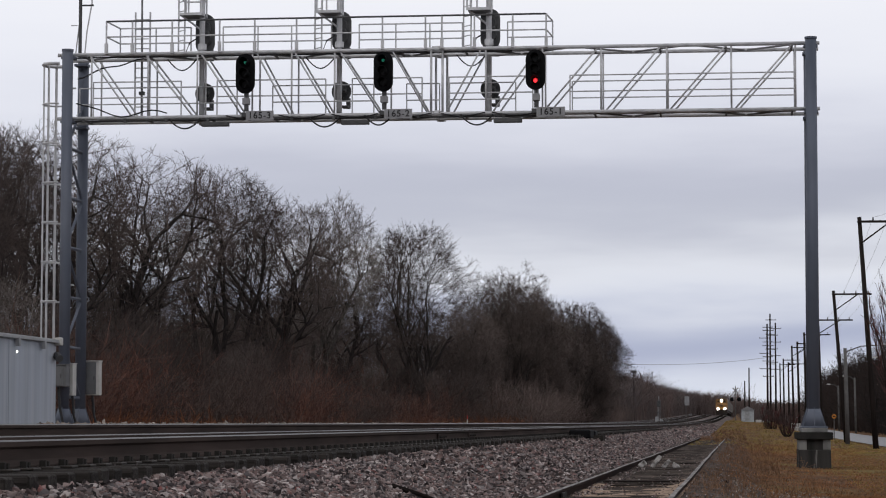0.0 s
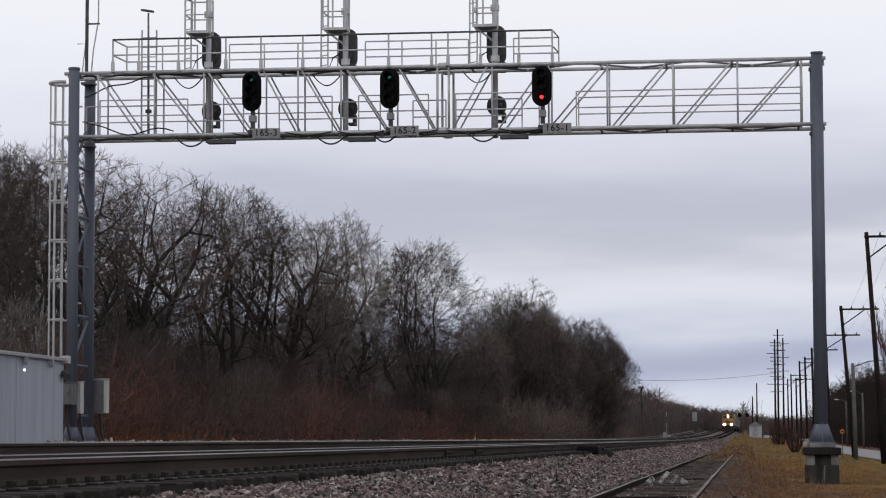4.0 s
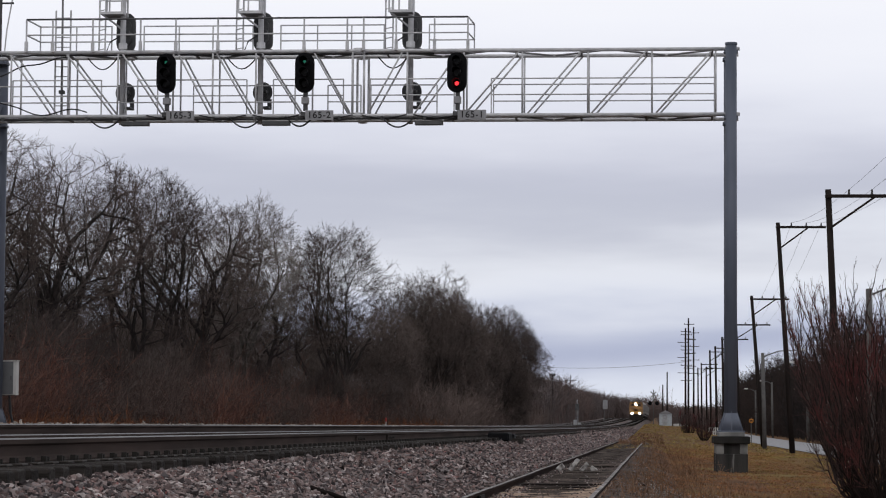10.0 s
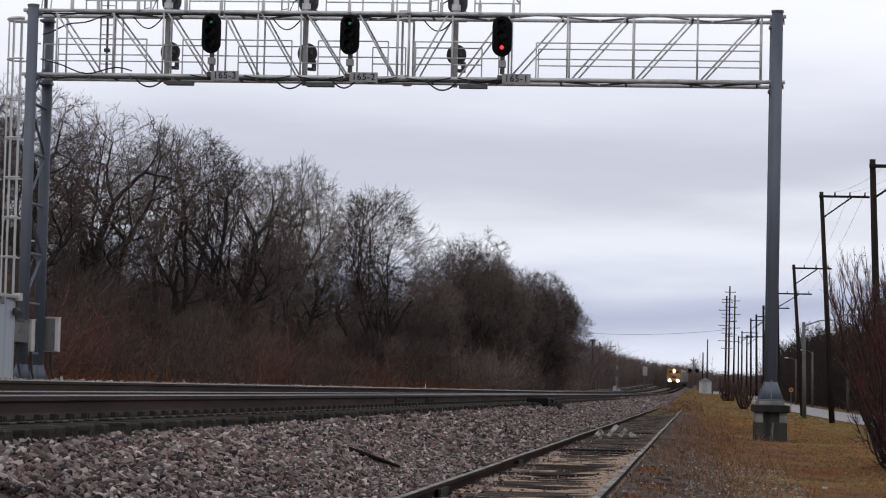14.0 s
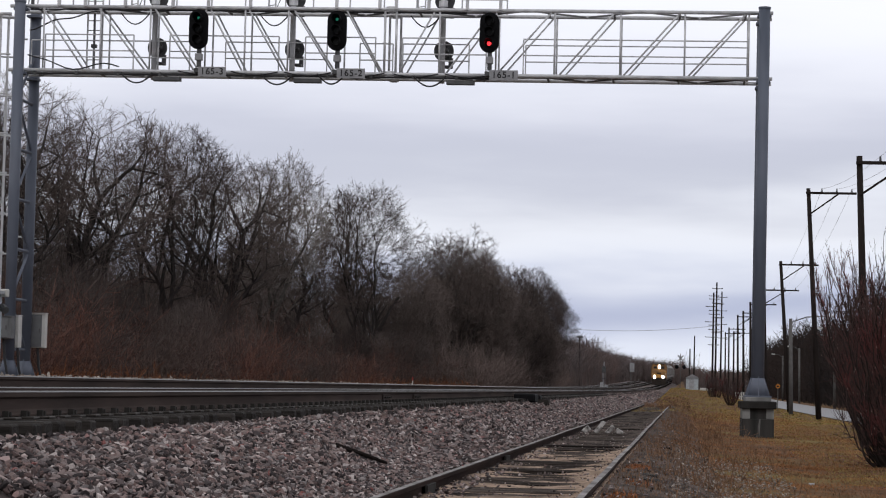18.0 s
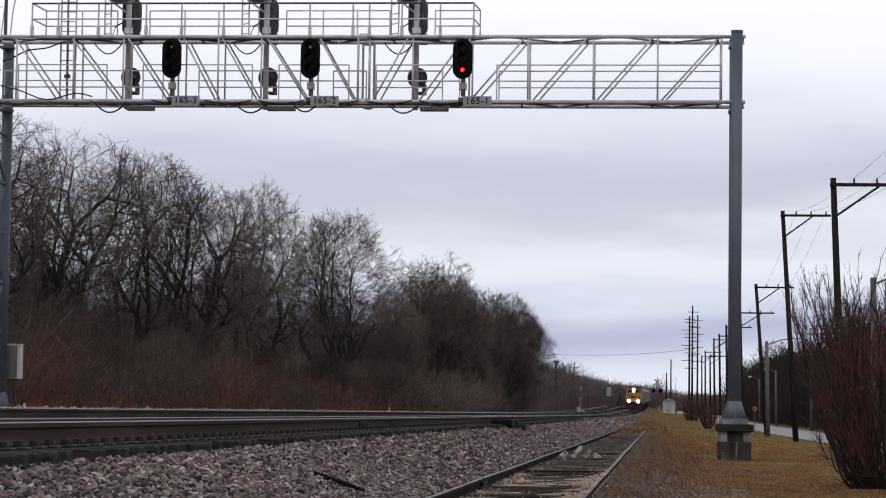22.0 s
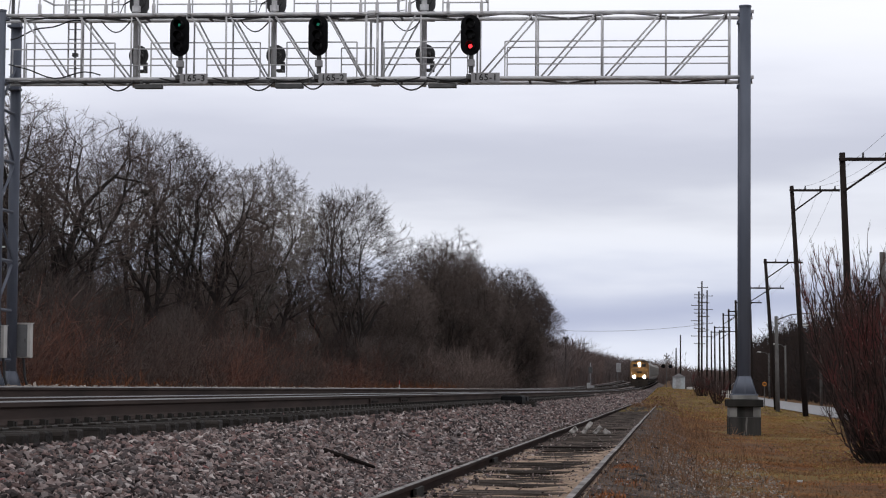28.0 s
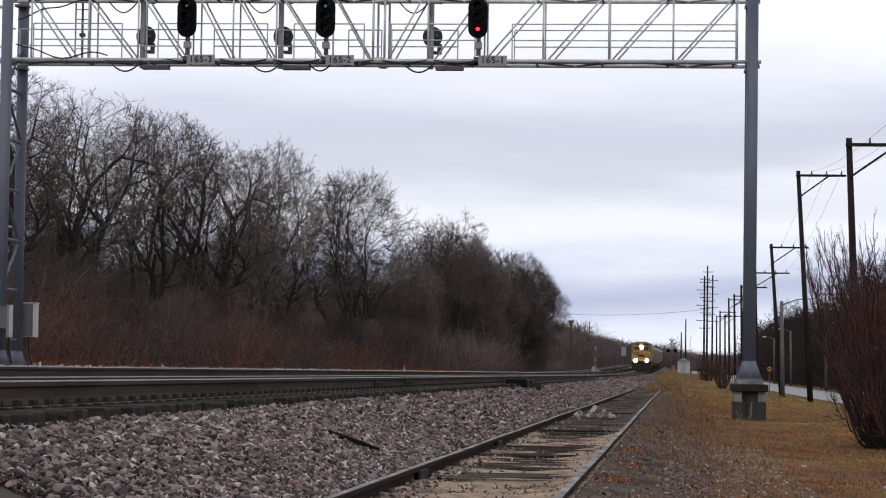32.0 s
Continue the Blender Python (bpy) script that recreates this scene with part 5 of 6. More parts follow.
# ---- poles and wires ----
def utility_pole(x, y, top, lean, arm, label, arm_z=0.25, insul=3, tall=False, r=0.16):
    t = thing("utility_pole", label, "utility pole", "utility poles")
    z0 = ground_z(x, y) - 0.3
    xt = x + lean
    part("pole", Shape().pipe([(x, y, z0), ((x + xt) / 2, y, (z0 + top) / 2), (xt, y, top)], r, 10, r * 0.68), POLEWOOD, t, smooth=True)
    if tall:
        for k in range(7):
            z = top - 1.3 - 1.45 * k
            part("crossarm", Shape().box(xt - (1.5 if k % 2 else 0.9), xt + (0.5 if k % 2 else 1.2), y - 0.07, y + 0.07, z, z + 0.13), GREYWOOD, t)
            for dx in ((-1.4, 0.4) if k % 2 else (-0.8, 1.1)):
                part("insulator", Shape().pipe([(xt + dx, y, z + 0.16), (xt + dx, y, z + 0.24)], 0.07, 6), GREYWOOD, t)
        return t
    za = top - arm_z
    part("crossarm", Shape().box(xt - 0.12, xt + arm, y - 0.21, y - 0.1, za - 0.06, za + 0.06), POLEWOOD, t, bevel=0.01)
    part("brace", Shape().pipe([(xt + 0.05, y - 0.16, za - 1.15), (xt + arm * 0.62, y - 0.16, za - 0.05)], 0.045, 6), POLEWOOD, t)
    for k in range(insul):
        dx = arm * (0.28 + 0.62 * k / max(insul - 1, 1))
        part("insulator", Shape().pipe([(xt + dx, y - 0.16, za + 0.05), (xt + dx, y - 0.16, za + 0.12), (xt + dx, y - 0.16, za + 0.24)], 0.05, 8, 0.03), DARKMETAL, t)
    return t


POLES = [(7.2, 48, 9.6, -0.3, 2.6), (6.45, 90, 9.33, -0.4, 2.6), (7.04, 132.6, 11.6, -0.75, 2.5), (7.3, 175.4, 9.98, -0.8, 2.6), (6.9, 215, 9.8, -0.25, 2.9), (6.7, 255, 9.95, -0.2, 2.6), (6.8, 290, 10.15, -0.2, 2.6), (6.9, 325, 10.75, -0.2, 2.6), (7.2, 370, 9.7, -0.1, 2.6), (7.0, 400, 11.0, -0.1, 2.6), (7.1, 440, 11.2, -0.1, 2.6)]
for x, y, top, lean, arm in POLES:
    utility_pole(x, y, top, lean, arm, "dark weathered wooden utility pole with one crossarm" + (" leaning over the road" if lean < -0.5 else ""))
for x, y, top in ((6.1, 500, 22.4), (5.3, 480, 19.6), (7.7, 540, 22.2)):
    utility_pole(x, y, top, 0.0, 0, "tall dark pole with stacked short crossarms", tall=True, r=0.22)
for x, y, top in ((-20.6, 600, 13.0),):
    utility_pole(x, y, top, 0.0, 0, "tall dark pole with stacked short crossarms", tall=True, r=0.16)
for x, y, top in ((-23.4, 600, 12.8), (1.6, 420, 10.0), (0.9, 430, 8.0)):
    o = thing("bare_pole", "plain dark pole without arms in the distance", "pole", "plain poles")
    part("shaft", Shape().pipe([(x, y, ground_z(x, y) - 0.2), (x, y, top)], 0.14, 8, 0.1), POLEWOOD, o)


def wires():
    for k in range(3):
        for i in range(len(POLES) - 1):
            a, b = POLES[i], POLES[i + 1]
            f = 0.28 + 0.31 * k
            p, q = Vector((a[0] + a[3] + a[4] * f, a[1] - 0.16, a[2] - 0.02)), Vector((b[0] + b[3] + b[4] * f, b[1] - 0.16, b[2] - 0.02))
            pts = [p.lerp(q, u / 10) - Vector((0, 0, 0.22 * 4 * (u / 10) * (1 - u / 10))) for u in range(11)]
            o = part("wire", Shape().pipe(pts, 0.007, 4, caps=False), WIREMAT)
            tagged(o, "thin overhead wire between utility poles", "wire", "overhead wires")
    pts = [Vector((-32 + 38 * u / 16, 499.8, 13.2 - 1.1 * 4 * (u / 16) * (1 - u / 16) + 0.6 * u / 16)) for u in range(17)]
    o = part("wire", Shape().pipe(pts, 0.035, 4, caps=False), WIREMAT)
    tagged(o, "long overhead wire across the tracks in the distance", "wire", "overhead wires")


wires()


def street_lamp(x, y, top, reach, label):
    t = thing("street_lamp", label, "street lamp", "street lamps")
    z0 = ground_z(x, y) - 0.2
    part("post", Shape().pipe([(x, y, z0), (x - 0.12, y, top)], 0.15, 10, 0.11), GREYWOOD, t, smooth=True)
    part("arm", Shape().pipe([(x - 0.12, y, top - 0.25), (x + reach * 0.4, y, top + 0.12), (x + reach, y, top + 0.2)], 0.04, 6), GREYWOOD, t)
    part("lantern", Shape().box(x + reach - 0.1, x + reach + 0.45, y - 0.12, y + 0.12, top + 0.12, top + 0.26), WHITEBOX, t, bevel=0.04)


street_lamp(7.75, 92, 5.9, 2.0, "grey street lamp on a wooden post behind the shrub")
street_lamp(6.8, 161.5, 5.6, 2.2, "grey street lamp on a wooden post by the road")
for y, top in ((230, 6.6), (300, 6.2), (350, 6.0)):
    street_lamp(13.6, y, top, -1.6, "grey street lamp with white lantern across the road")

# ---- the train ----
TRAIN_X, TRAIN_Z = -5.705, 0.728


def wheelset(t, y, r=0.5):
    for side in (-1, 1):
        w = part("wheel", Shape().pipe([(side * 0.7, y, r), (side * 0.84, y, r)], r, 20), LOCODARK, t)
        part("hub", Shape().pipe([(side * 0.84, y, r), (side * 0.9, y, r)], 0.16, 10), LOCODARK, w)


def locomotive():
    t = thing("locomotive", "yellow diesel locomotive with lit headlights on the near main track", "locomotive")
    # the front looks towards -y
    part("frame", Shape().box(-1.5, 1.5, 0.6, 21.0, 1.15, 1.6), LOCODARK, t, bevel=0.03)
    part("sill_stripe", Shape().box(-1.53, 1.53, 0.58, 21.0, 1.5, 1.58), REDSILL, t)
    part("nose", Shape().extrude([(-1.5, 1.6), (1.5, 1.6), (1.5, 2.9), (1.25, 3.2), (-1.25, 3.2), (-1.5, 2.9)], lambda u, v, w: (u, 1.2 + w + (0.25 if v > 3.1 else 0), v), 2.1), YELLOW, t, "yellow short hood nose", bevel=0.05)
    part("nose_door", Shape().box(-0.95, -0.35, 1.16, 1.2, 1.7, 2.9), YELLOW, t, bevel=0.01)
    part("cab", Shape().extrude([(-1.64, 1.6), (1.64, 1.6), (1.64, 3.9), (1.3, 4.5), (0.7, 4.76), (-0.7, 4.76), (-1.3, 4.5), (-1.64, 3.9)], lambda u, v, w: (u, 3.2 + w + (0.2 if v > 3.6 else 0), v), 2.5), YELLOW, t, bevel=0.05)
    part("cab_roof", Shape().extrude([(-1.33, 4.5), (1.33, 4.5), (0.72, 4.79), (-0.72, 4.79)], lambda u, v, w: (u, 3.3 + w, v), 2.5), LOCOGREY, t)
    for x0, x1 in ((-1.1, -0.28), (0.28, 1.1)):
        part("windscreen", Shape().box(x0, x1, 3.3, 3.39, 3.5, 4.0), GLASS, t, "dark windscreen", bevel=0.02)
    for sx in (-1, 1):
        part("side_window", Shape().box(sx * 1.53, sx * 1.57, 3.7, 5.2, 3.1, 3.9), GLASS, t)
        part("handrail", Shape().pipe([(sx * 1.42, 0.75, 1.5), (sx * 1.42, 0.75, 2.55), (sx * 1.45, 3.0, 2.6)], 0.03, 6), WHITE, t)
        part("steps", Shape().box(sx * 1.05, sx * 1.5, 0.6, 0.95, 0.35, 1.2), LOCODARK, t, bevel=0.02)
        part("number_board", Shape().box(sx * 0.42, sx * 0.98, 3.3, 3.4, 4.28, 4.46), LOCODARK, t)
    part("long_hood", Shape().extrude([(-0.95, 1.6), (0.95, 1.6), (0.95, 4.2), (0.75, 4.5), (-0.75, 4.5), (-0.95, 4.2)], lambda u, v, w: (u, 5.7 + w, v), 14.8), YELLOW, t, bevel=0.04)
    part("hood_roof", Shape().box(-0.8, 0.8, 5.8, 20.4, 4.5, 4.62), LOCOGREY, t)
    part("radiator", Shape().box(-1.5, 1.5, 17.0, 20.4, 3.7, 4.65), LOCOGREY, t, "grey radiator flare", bevel=0.1)
    part("exhaust", Shape().box(-0.4, 0.4, 11.0, 12.2, 4.6, 4.85), LOCODARK, t, bevel=0.03)
    part("fuel_tank", Shape().box(-1.4, 1.4, 8.2, 13.6, 0.45, 1.2), LOCOGREY, t, bevel=0.15)
    part("pilot", Shape().extrude([(-1.5, 0.12), (1.5, 0.12), (1.45, 1.2), (-1.45, 1.2)], lambda u, v, w: (u, 0.62 + w - (0.35 if v < 0.5 else 0), v), 0.1), LOCODARK, t, "dark snow plough pilot")
    part("front_deck", Shape().box(-1.5, 1.5, 0.55, 1.25, 1.5, 1.62), LOCODARK, t)
    part("coupler", Shape().box(-0.16, 0.16, 0.0, 0.7, 0.75, 1.05), LOCODARK, t, bevel=0.04)
    # lamp discs oversized, so that their shape takes in the glow around each light
    for sx in (-1, 1):
        part("ditch_light", Shape().pipe([(sx * 0.9, 0.5, 1.75), (sx * 0.9, 0.62, 1.75)], 0.29, 16), LAMPWHITE, t, "bright white ditch light")
        part("ditch_bracket", Shape().box(sx * 0.92 - 0.2, sx * 0.92 + 0.2, 0.63, 0.8, 1.6, 2.05), LOCODARK, t, bevel=0.02)
        part("headlight", Shape().pipe([(0, 3.18, 3.9 + 0.15 * sx), (0, 3.3, 3.9 + 0.15 * sx)], 0.22, 16), LAMPWHITE, t, "bright white headlight")
    part("emblem", Shape().box(-0.45, 0.45, 1.14, 1.2, 2.35, 2.7), LOCODARK, t, "dark emblem on the nose")
    for y0 in (2.6, 14.6):
        part("bogie_frame", Shape().box(-1.15, 1.15, y0 - 0.3, y0 + 4.3, 0.45, 1.05), LOCODARK, t, bevel=0.05)
        for k in range(3):
            wheelset(t, y0 + 0.2 + 1.8 * k)
    return t


def hopper_proto():
    t = thing("hopper_wagon", "dusty grey covered hopper wagon behind the locomotive", "freight wagon", "wagons of the train")
    L = 17.0
    part("body", Shape().extrude([(-1.3, 1.5), (1.3, 1.5), (1.55, 2.0), (1.58, 3.9), (1.1, 4.5), (-1.1, 4.5), (-1.58, 3.9), (-1.55, 2.0)], lambda u, v, w: (u, 0.9 + w, v), L - 1.8), HOPPER, t, bevel=0.04)
    part("roof_hatch", Shape().box(-0.35, 0.35, 1.5, L - 1.5, 4.5, 4.66), HOPPER, t, bevel=0.02)
    for k in range(3):
        y = 3.2 + k * 5.0
        part("hopper_bay", Shape().add([(-1.2, y - 1.7, 1.55), (1.2, y - 1.7, 1.55), (1.2, y + 1.7, 1.55), (-1.2, y + 1.7, 1.55), (-0.5, y - 0.4, 0.5), (0.5, y - 0.4, 0.5), (0.5, y + 0.4, 0.5), (-0.5, y + 0.4, 0.5)], [(0, 1, 2, 3), (7, 6, 5, 4), (0, 4, 5, 1), (1, 5, 6, 2), (2, 6, 7, 3), (3, 7, 4, 0)]), HOPPER, t)
    for k in range(11):
        for sx in (-1, 1):
            part("side_rib", Shape().box(sx * 1.55, sx * 1.63, 1.2 + k * 1.45, 1.28 + k * 1.45, 2.0, 3.9), HOPPER, t)
    part("sill", Shape().box(-0.3, 0.3, 0.1, L - 0.1, 1.0, 1.4), LOCODARK, t)
    part("end_platform", Shape().box(-1.4, 1.4, 0.25, 0.95, 1.2, 1.3), LOCODARK, t)
    for sx in (-1, 1):
        part("end_ladder", Shape().box(sx * 1.1, sx * 1.4, 0.7, 0.76, 1.3, 4.3), HOPPER, t)
    for y0 in (1.3, L - 3.2):
        part("bogie_frame", Shape().box(-1.1, 1.1, y0 - 0.2, y0 + 2.1, 0.4, 0.85), LOCODARK, t, bevel=0.05)
        wheelset(t, y0 + 0.1, 0.45)
        wheelset(t, y0 + 1.8, 0.45)
    return t


LOCO = locomotive()
WAGON = hopper_proto()
WAGONS = [WAGON] + [copy_thing(WAGON, pose(0, 0, 0)) for k in range(12)]


def track_pose(y):
    """Where a vehicle's front stands when it has come to y along the near track."""
    b, r = bend(y), rise(y)
    return pose(TRAIN_X + b, y, TRAIN_Z + r, math.degrees((rise(y + 15) - r) / 15), 0, -math.degrees((bend(y + 15) - b) / 15))


# ---- small lineside things ----
def relay_hut():
    x0, x1, y0, y1 = 0.24, 1.86, 330, 333
    z0 = ground_z(1.0, 330) - 0.05
    t = thing("relay_hut", "small pale lineside hut with low roof", "hut")
    part("body", Shape().box(x0, x1, y0, y1, z0, z0 + 1.65), HUT, t, bevel=0.02)
    part("roof", Shape().extrude([(x0 - 0.1, z0 + 1.62), (x1 + 0.1, z0 + 1.62), ((x0 + x1) / 2, z0 + 2.1)], lambda u, v, w: (u, y0 - 0.15 + w, v), 3.3), GREYBOX, t)
    part("door", Shape().box(x0 + 0.4, x0 + 1.05, y0 - 0.03, y0, z0 + 0.15, z0 + 1.5), SHEDSEAM, t)


relay_hut()
for _x, _w in ((2.45, 0.38), (3.2, 0.26), (3.75, 0.2)):
    o = part("concrete_block", Shape().box(-_w, _w, -0.4, 0.4, -0.1, 0.34), WHITEBOX, None, bevel=0.04)
    o.matrix_basis = pose(_x, 331, ground_z(_x, 331))
    tagged(o, "pale low concrete block on the grass beside the hut", "block", "blocks by the hut")


def debris():
    rng = random.Random(8)
    for dx, w, ln, a in ((-0.24, 0.06, 0.1, -38), (0.08, 0.07, 0.15, -52), (0.33, 0.05, 0.11, -42), (0.56, 0.05, 0.08, 25)):
        me = Shape().box(-ln, ln, -w, w, -0.05, 0.05).mesh("broken_beam", 0.015)
        for v in me.vertices:
            v.co += Vector(noise.noise_vector(v.co * 6 + Vector((dx * 10, 0, 0)))) * 0.03
        o = part("broken_beam", me, RUBBLE)
        o.matrix_basis = pose(-1.87 + dx * 0.9, 54.4, -0.1 + abs(math.sin(math.radians(a))) * ln, 0, a, 10)
        tagged(o, "pale and dark broken beam end propped between the siding rails", "debris", "debris on the siding")
    o = part("rotten_board", Shape().box(-0.06, 0.06, -1.2, 1.2, 0, 0.05), RUSTLOG, None, bevel=0.01)
    o.matrix_basis = pose(-1.35, 41.0, -0.13, 0, 3, -74)
    tagged(o, "dark rotten board lying across the siding ties", "board")
    for k, (x, y, a) in enumerate(((-0.46, 27.6, 2), (-0.42, 26.4, -4))):
        me = Shape().box(-0.18, 0.18, -0.4, 0.12, 0, 0.13).mesh("old_timber", 0.015)
        for v in me.vertices:
            v.co += Vector(noise.noise_vector(v.co * 6 + Vector((k, 0, 0)))) * 0.02
        o = part("old_timber", me, TIE)
        o.matrix_basis = pose(x, y, -0.185, 0, 4, a)
        tagged(o, "black rotten timber end beside the siding rail", "timber", "timbers by the siding")
    o = part("iron_bar", Shape().pipe([(0, 0, 0), (0.24, 0.12, -0.075), (0.5, 0.25, -0.17)], 0.034, 7, 0.016), RUSTLOG)
    o.matrix_basis = pose(-3.54, 25.6, 0.2)
    tagged(o, "dark rusty bar lying on the crushed stone", "bar")


debris()


def litter():
    """Two small scraps of pale rubbish on the grass."""
    for k, (x, y, w) in enumerate(((1.83, 36.2, 0.04), (2.46, 29.8, 0.035))):
        me = Shape().box(-w, w, -0.025, 0.025, 0, 0.035).mesh("crushed_can", 0.008)
        for v in me.vertices:
            v.co += Vector(noise.noise_vector(v.co * 14 + Vector((k * 5, 0, 0)))) * 0.012
        o = part("crushed_can", me, SHEDSEAM)
        o.matrix_basis = pose(x, y, ground_z(x, y) - 0.005, 0, 6, 20 + 50 * k)
        tagged(o, "crushed pale metal can lying in the dry grass", "can", "litter on the verge")


litter()

def lineside_items():
    t = thing("switch_machine", "dark low switch machine beside the main track rail", "switch machine")
    part("motor_box", Shape().box(-4.75, -4.15, 70.5, 72.2, 0.42, 0.66), BLACK, t, bevel=0.04)
    part("gear_box", Shape().box(-4.7, -4.2, 74.0, 75.0, 0.42, 0.62), BLACK, t, bevel=0.04)
    part("throw_rod", Shape().pipe([(-4.3, 73.0, 0.5), (-6.6, 73.0, 0.5)], 0.03, 6), DARKMETAL, t)
    part("timber", Shape().box(-7.4, -3.9, 72.6, 72.85, 0.3, 0.5), TIE, t)
    part("timber", Shape().box(-7.4, -3.9, 73.3, 73.55, 0.3, 0.5), TIE, t)
    t = thing("lineside_signal", "small lineside signal mast with ladder and box", "railway signal")
    x, y = -11.18, 352
    z = ground_z(x, y)
    part("pole", Shape().pipe([(x, y, z), (x, y, 4.6)], 0.07, 8), GREYBOX, t)
    part("case", Shape().box(x - 0.5, x - 0.08, y - 0.3, y + 0.1, z + 0.2, z + 1.5), SHEDSEAM, t, bevel=0.03)
    part("case", Shape().box(x + 0.12, x + 0.55, y - 0.25, y + 0.1, z + 0.2, z + 1.1), SHEDSEAM, t, bevel=0.03)
    part("platform", Shape().box(x - 0.45, x + 0.45, y - 0.3, y + 0.2, z + 2.0, z + 2.08), DARKMETAL, t)
    for dx in (-0.2, 0.2):
        part("ladder_rail", Shape().pipe([(x + dx, y + 0.2, z), (x + dx, y + 0.2, z + 3.2)], 0.025, 6), GREYBOX, t)
    part("head", Shape().box(x - 0.28, x + 0.28, y - 0.2, y, 3.1, 4.0), DARKMETAL, t, bevel=0.05)
    t = thing("lineside_sign", "pale square sign on a thin post near the track", "sign")
    part("post", Shape().pipe([(-8.0, 380, ground_z(-8, 380)), (-8.0, 380, 4.8)], 0.06, 8), GREYWOOD, t)
    part("panel", Shape().box(-8.2, -7.5, 379.9, 379.96, 3.5, 4.85), GREYBOX, t, bevel=0.02)
    t = thing("flood_lamp", "tall lamp pole with twin heads behind the far trees", "lamp pole")
    part("pole", Shape().pipe([(-17.87, 430, 0.5), (-17.87, 430, 9.7)], 0.12, 8), POLEWOOD, t)
    part("lamp_head", Shape().box(-18.37, -17.97, 429.8, 430.2, 9.4, 9.8), DARKMETAL, t, bevel=0.05)
    part("lamp_head", Shape().box(-17.77, -17.37, 429.8, 430.2, 9.4, 9.8), DARKMETAL, t, bevel=0.05)
    t = thing("crossing_signal", "road crossing signal with dark lamps near the hut", "crossing signal")
    x, y = -0.5, 318
    z = ground_z(x, y)
    part("post", Shape().pipe([(x, y, z), (x, y, z + 4.4)], 0.05, 8), GREYWOOD, t)
    for sx in (-1, 1):
        part("lamp", Shape().pipe([(x + sx * 0.45, y, z + 2.7), (x + sx * 0.45, y - 0.15, z + 2.7)], 0.26, 14), BLACK, t)
        turn = pose(x, y - 0.1, z + 3.8, 0, 45 * sx, 0)
        part("crossbuck_board", Shape().box(-0.5, 0.5, 0, 0.03, -0.08, 0.08, turn), GREYBOX, t)
    t = thing("road_sign", "small round orange sign on a post by the road", "sign")
    x, y = 7.0, 190
    part("post", Shape().pipe([(x, y, ground_z(x, y)), (x, y, 1.6)], 0.035, 6), GREYWOOD, t)
    part("disc", Shape().pipe([(x, y - 0.05, 1.35), (x, y - 0.08, 1.35)], 0.17, 18), ORANGE, t)
    part("black_mark", Shape().box(x - 0.1, x + 0.1, y - 0.1, y - 0.082, 1.3, 1.4), LETTER, t)
    t = thing("white_fence", "short white board fence on the grass", "fence")
    zf = ground_z(7, 262)
    for k in range(14):
        x = 5.3 + k * 0.2
        part("board", Shape().box(x, x + 0.12, 262, 262.03, zf, zf + 1.1), WHITEBOX, t)
    part("fence_rail", Shape().box(5.25, 8.1, 262.03, 262.08, zf + 0.6, zf + 0.7), WHITEBOX, t)
    t = thing("track_marker", "thin red and white marker rod by the far track", "marker")
    part("rod", Shape().pipe([(-16.2, 150, 0.4), (-16.2, 150, 1.05)], 0.03, 6), WHITEBOX, t)
    part("red_band", Shape().pipe([(-16.2, 150, 1.05), (-16.2, 150, 1.3)], 0.035, 6), REDSILL, t)


lineside_items()

